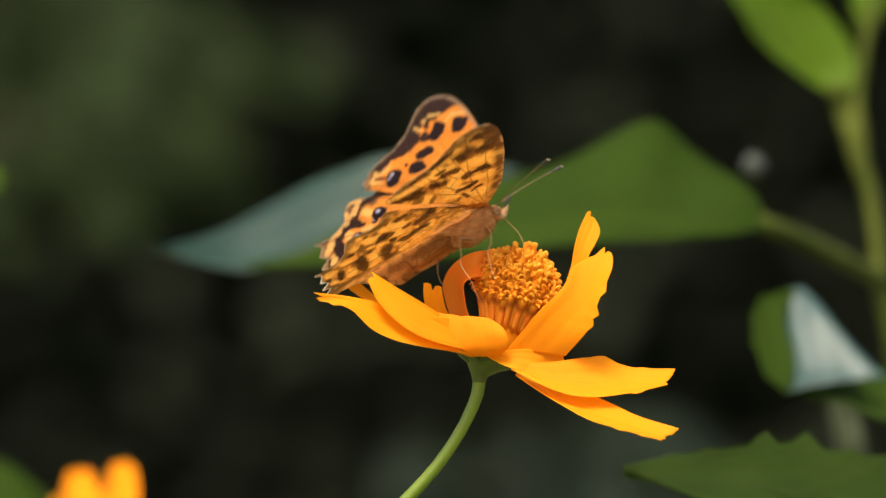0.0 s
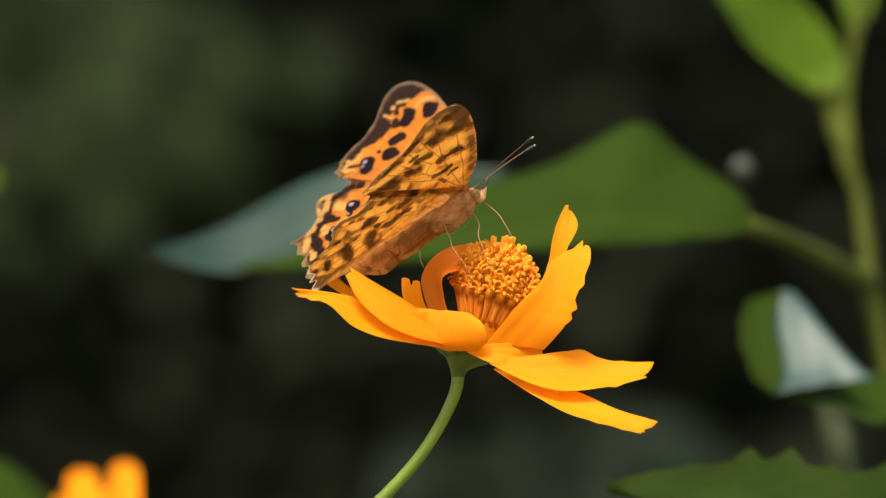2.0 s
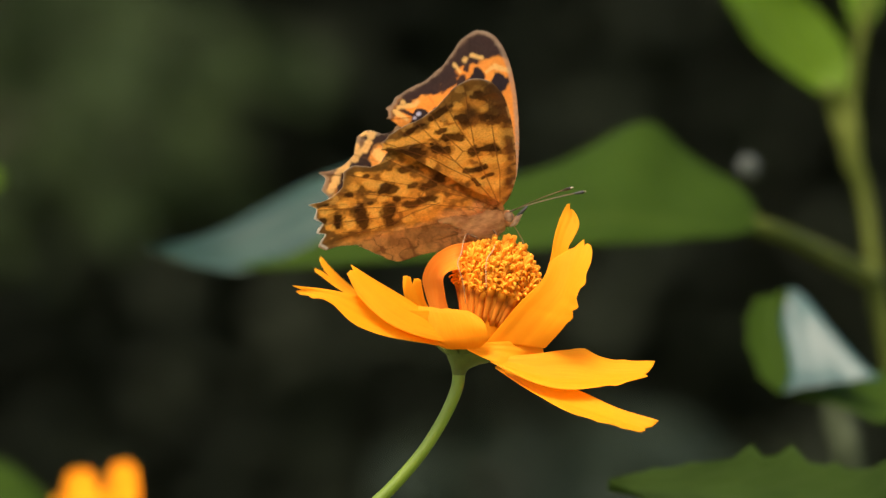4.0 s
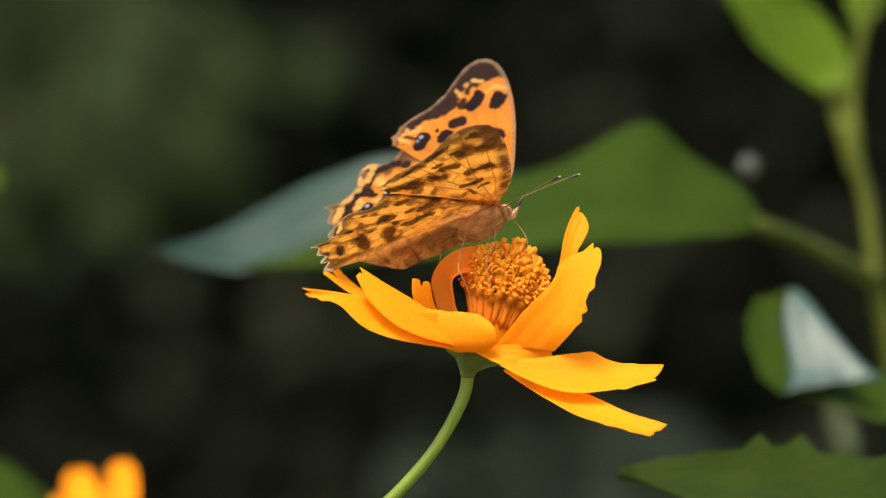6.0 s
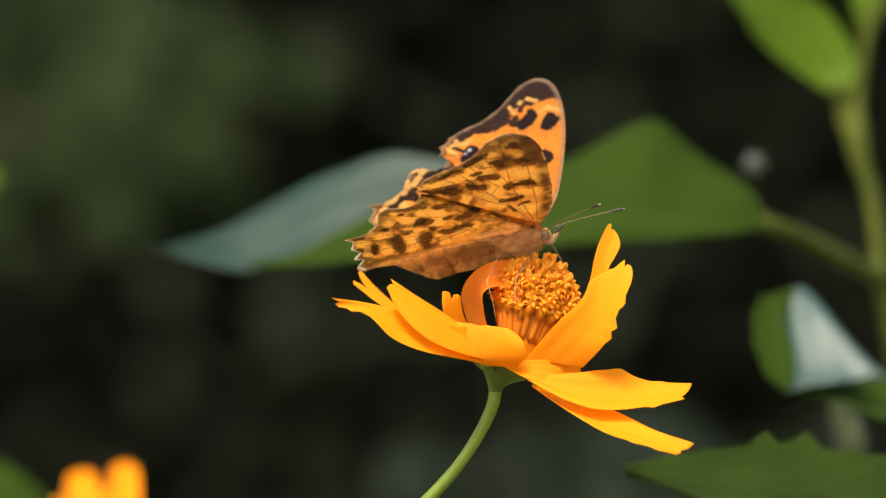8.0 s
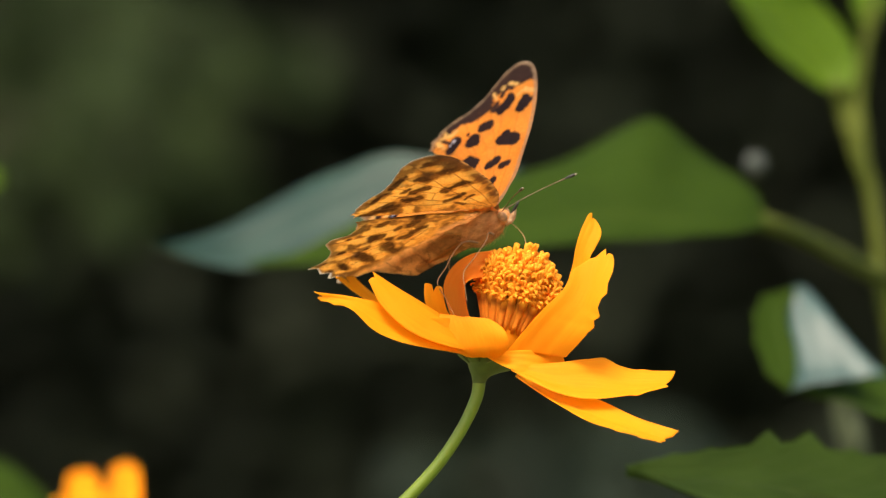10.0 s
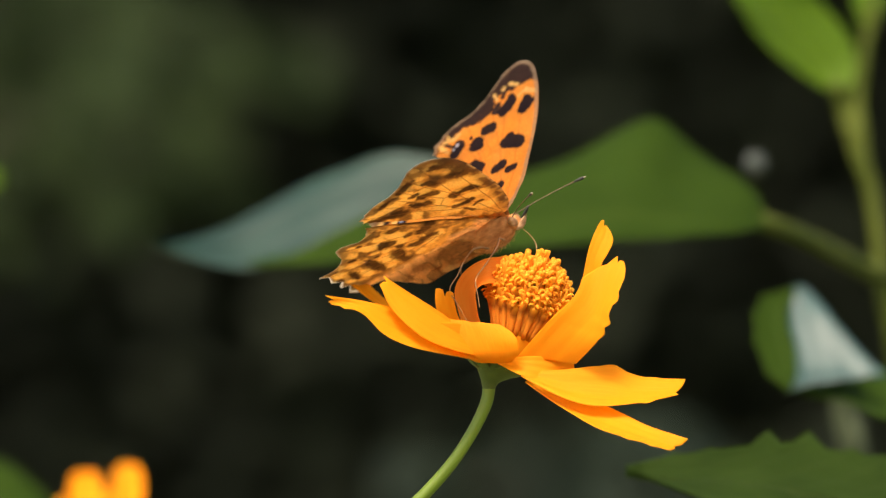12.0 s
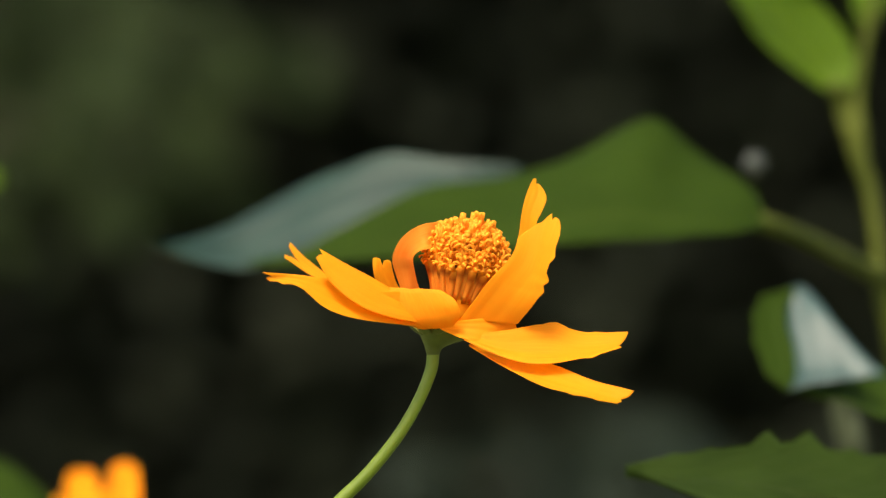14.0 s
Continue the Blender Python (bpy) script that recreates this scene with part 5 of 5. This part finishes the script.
# seconds; millimetres right, deep and up; yaw, pitch, roll; opening and forewing sweep of the right wings, then of the left
BUTTERFLY_ROWS = [
    (0, 7.25, 5, 7.41, -0.88, -31.17, 9.02, 59.78, -3.27, 60.97, 2.99),
    (0.3, 11.05, 5, 5.68, 0.17, -26.08, 11.63, 37.65, -0.92, 41.99, -3.09),
    (0.5, 10.23, 5, 6.83, 5.24, -32.77, 8.29, 44.76, 1.26, 50.2, -1.2),
    (1, 4.74, 5, 10.02, 6.92, -34.26, 6.68, 59.94, 3.29, 65.29, -1.26),
    (1.5, 4.9, 5, 9.91, 4.91, -35.5, 8.61, 52.66, 1.24, 58.2, -3.79),
    (2, 3.57, 5, 10.22, 5.67, -35.04, 8.11, 55.69, 2.51, 62.42, -0.51),
    (2.3, 6.46, 5, 8.46, 1.75, -26.71, 9.9, 51.31, 2.93, 56.5, 0.98),
    (2.5, 10.61, 5, 6.42, -3.41, -16.04, 13.41, 32.21, 2.24, 44.86, 1.5),
    (2.7, 11.97, 5, 6.69, -2.32, -14.59, 10.92, 35.91, 2.13, 38.03, 0.1),
    (2.8, 10.8, 5, 7, -3.54, -16.02, 11.54, 43.16, 0.98, 46.57, -0.63),
    (3, 9.7, 5, 6.79, -5.77, -14.31, 13.14, 48.09, 2.81, 50.87, 0.26),
    (3.2, 10.64, 5, 6.28, -0.88, -11.35, 11.16, 28.88, 2.83, 30.58, 0.1),
    (5.5, 7.41, 5, 8.54, -8.37, -22.38, 15.4, 53.77, 0.94, 57.5, -2.02),
    (6, 9.12, 5, 7.69, -6.62, -22.48, 14.88, 52.92, -0.1, 57.07, -2.66),
    (6.5, 8.66, 5, 7.91, -8.61, -23.58, 16.65, 57.26, -1.76, 62.33, -1.42),
    (7, 13.48, 5, 5.31, -7.54, -18.69, 11.92, 48.97, 0.1, 52.98, -2.33),
    (7.5, 12.89, 5, 5.24, -8.12, -16.53, 12.02, 48.24, 0.63, 51.7, -2.07),
    (8, 16.04, 5, 3.85, -8.38, -14.97, 11.67, 50.82, 1.07, 53.23, -0.89),
    (10.3, 8.34, 5, 6.99, -27.74, -24.56, 21.71, 56.87, -1.72, 62.44, -4.19),
    (10.5, 10.24, 5, 6.05, -27.74, -24.4, 21.71, 56.87, -1.72, 62.2, -4.19),
    (11, 9.03, 5, 6.71, -27.74, -24.56, 21.71, 56.87, -1.72, 62.44, -4.19),
    (11.5, 9.8, 5, 6.08, -27.6, -25.0, 21.9, 55.9, -1.6, 61.0, -3.9),
    (12, 10.4, 5, 5.91, -27.3, -25.8, 22.1, 54.8, -1.45, 59.4, -3.5),
    (12.5, 10, 5, 5.91, -27.11, -26.43, 22.17, 53.77, -1.3, 57.97, -3.18),
    (13, 9.65, 5, 6.29, -21.99, -26.83, 20.06, 53.04, -4.26, 57.9, -6.45),
    (13.2, 9.61, 5, 7.77, -12.09, -31.62, 14.76, 48.06, -1.84, 56.27, -5.84),
    (13.3, 26.4, 0, 37.88, 0, -40, -18, 16, -4, 16, -4),
    (13.4, 43.62, 5, 80.45, 5, -50, 0, 70, -4, 70, -4),
    (13.5, 60.84, 30, 123.5, 10, -50, 5, 20, -4, 20, -4),
    (13.6, 74.23, 60, 166.55, 20, -45, 5, 75, -4, 75, -4),
    (13.7, 87.63, 100, 209.6, 30, -40, 5, 20, -4, 20, -4),
    (13.8, 101.98, 140, 252.65, 35, -35, 5, 75, -4, 75, -4),
    (13.9, 116.33, 190, 295.7, 40, -30, 5, 20, -4, 20, -4),
    (14, 130.68, 240, 338.74, 40, -30, 5, 75, -4, 75, -4),
]
# seconds; millimetres right and up
SHRUB_ROWS = [(0, -0.1, -0.3), (0.5, -0.5, -0.4), (1, -0.9, -0.5), (1.5, -2.1, -0.8), (2, -2.5, -0.8), (2.5, -1.8, -0.9), (3, -1.8, -0.9), (5.5, -0.4, -0.2), (6, -1.2, -0.6), (6.5, -0.7, -0.5),
              (7, -0.4, -0.4), (8, 0.0, -0.2), (10.5, 0.2, 0.0), (13, 0.2, 0.0), (13.5, 0.5, 0.0), (14, 0.0, 0.0)]
TOOTHED_ROWS = [(0, 0.0, -0.1), (0.5, 0.3, 0.1), (1, -0.2, -0.7), (1.5, -1.3, -1.8), (2, -2.9, -3.0), (2.5, -2.6, -2.1), (3, -3.4, -2.8), (5.5, -1.2, -1.2), (6, -1.0, -0.6), (6.5, -0.5, -0.3), (7.5, -0.2, 0.0),
                (8, 0.0, 0.0), (11, 0.6, 0.0), (12.5, 0.4, 0.0), (14, 0.4, 0.0)]
FAR_ROWS = [(0, 0.0, 0.0), (1, 0.0, 0.1), (2, 0.4, 0.0), (3, 0.0, 0.1), (5.5, 0.3, 0.0), (6.5, -0.6, 0.3), (7.5, 0.6, -0.2), (8, 0.4, -0.1), (11, 0.7, -0.2), (12.5, 1.2, -0.3), (13.5, 0.7, -0.2), (14, 0.3, 0.0)]


def motions():
    walk(flower, [(t, pose(x * 0.001, 0, 0.8 + z * 0.001, 0, turn, 0)) for t, x, z, turn in FLOWER_ROWS])
    walk(butterfly, [(t, pose(x * 0.001, y * 0.001, 0.8 + z * 0.001, roll, pitch, yaw)) for t, x, y, z, yaw, pitch, roll, *spread in BUTTERFLY_ROWS])
    for wings, sign, k in ((right_wings, 1, 7), (left_wings, -1, 9)):
        fore, hind = wings
        walk(fore, [(r[0], pose(0, 0, 0, sign * r[k]) @ pose(0, 0, 0, 0, -r[k + 1])) for r in BUTTERFLY_ROWS])
        walk(hind, [(r[0], pose(0, 0, 0, sign * r[k])) for r in BUTTERFLY_ROWS])
    for thing, rows in ((shrub, SHRUB_ROWS), (toothed, TOOTHED_ROWS), (far_flower, FAR_ROWS)):
        walk(thing, [(t, pose(x * 0.001, 0, z * 0.001)) for t, x, z in rows])


motions()
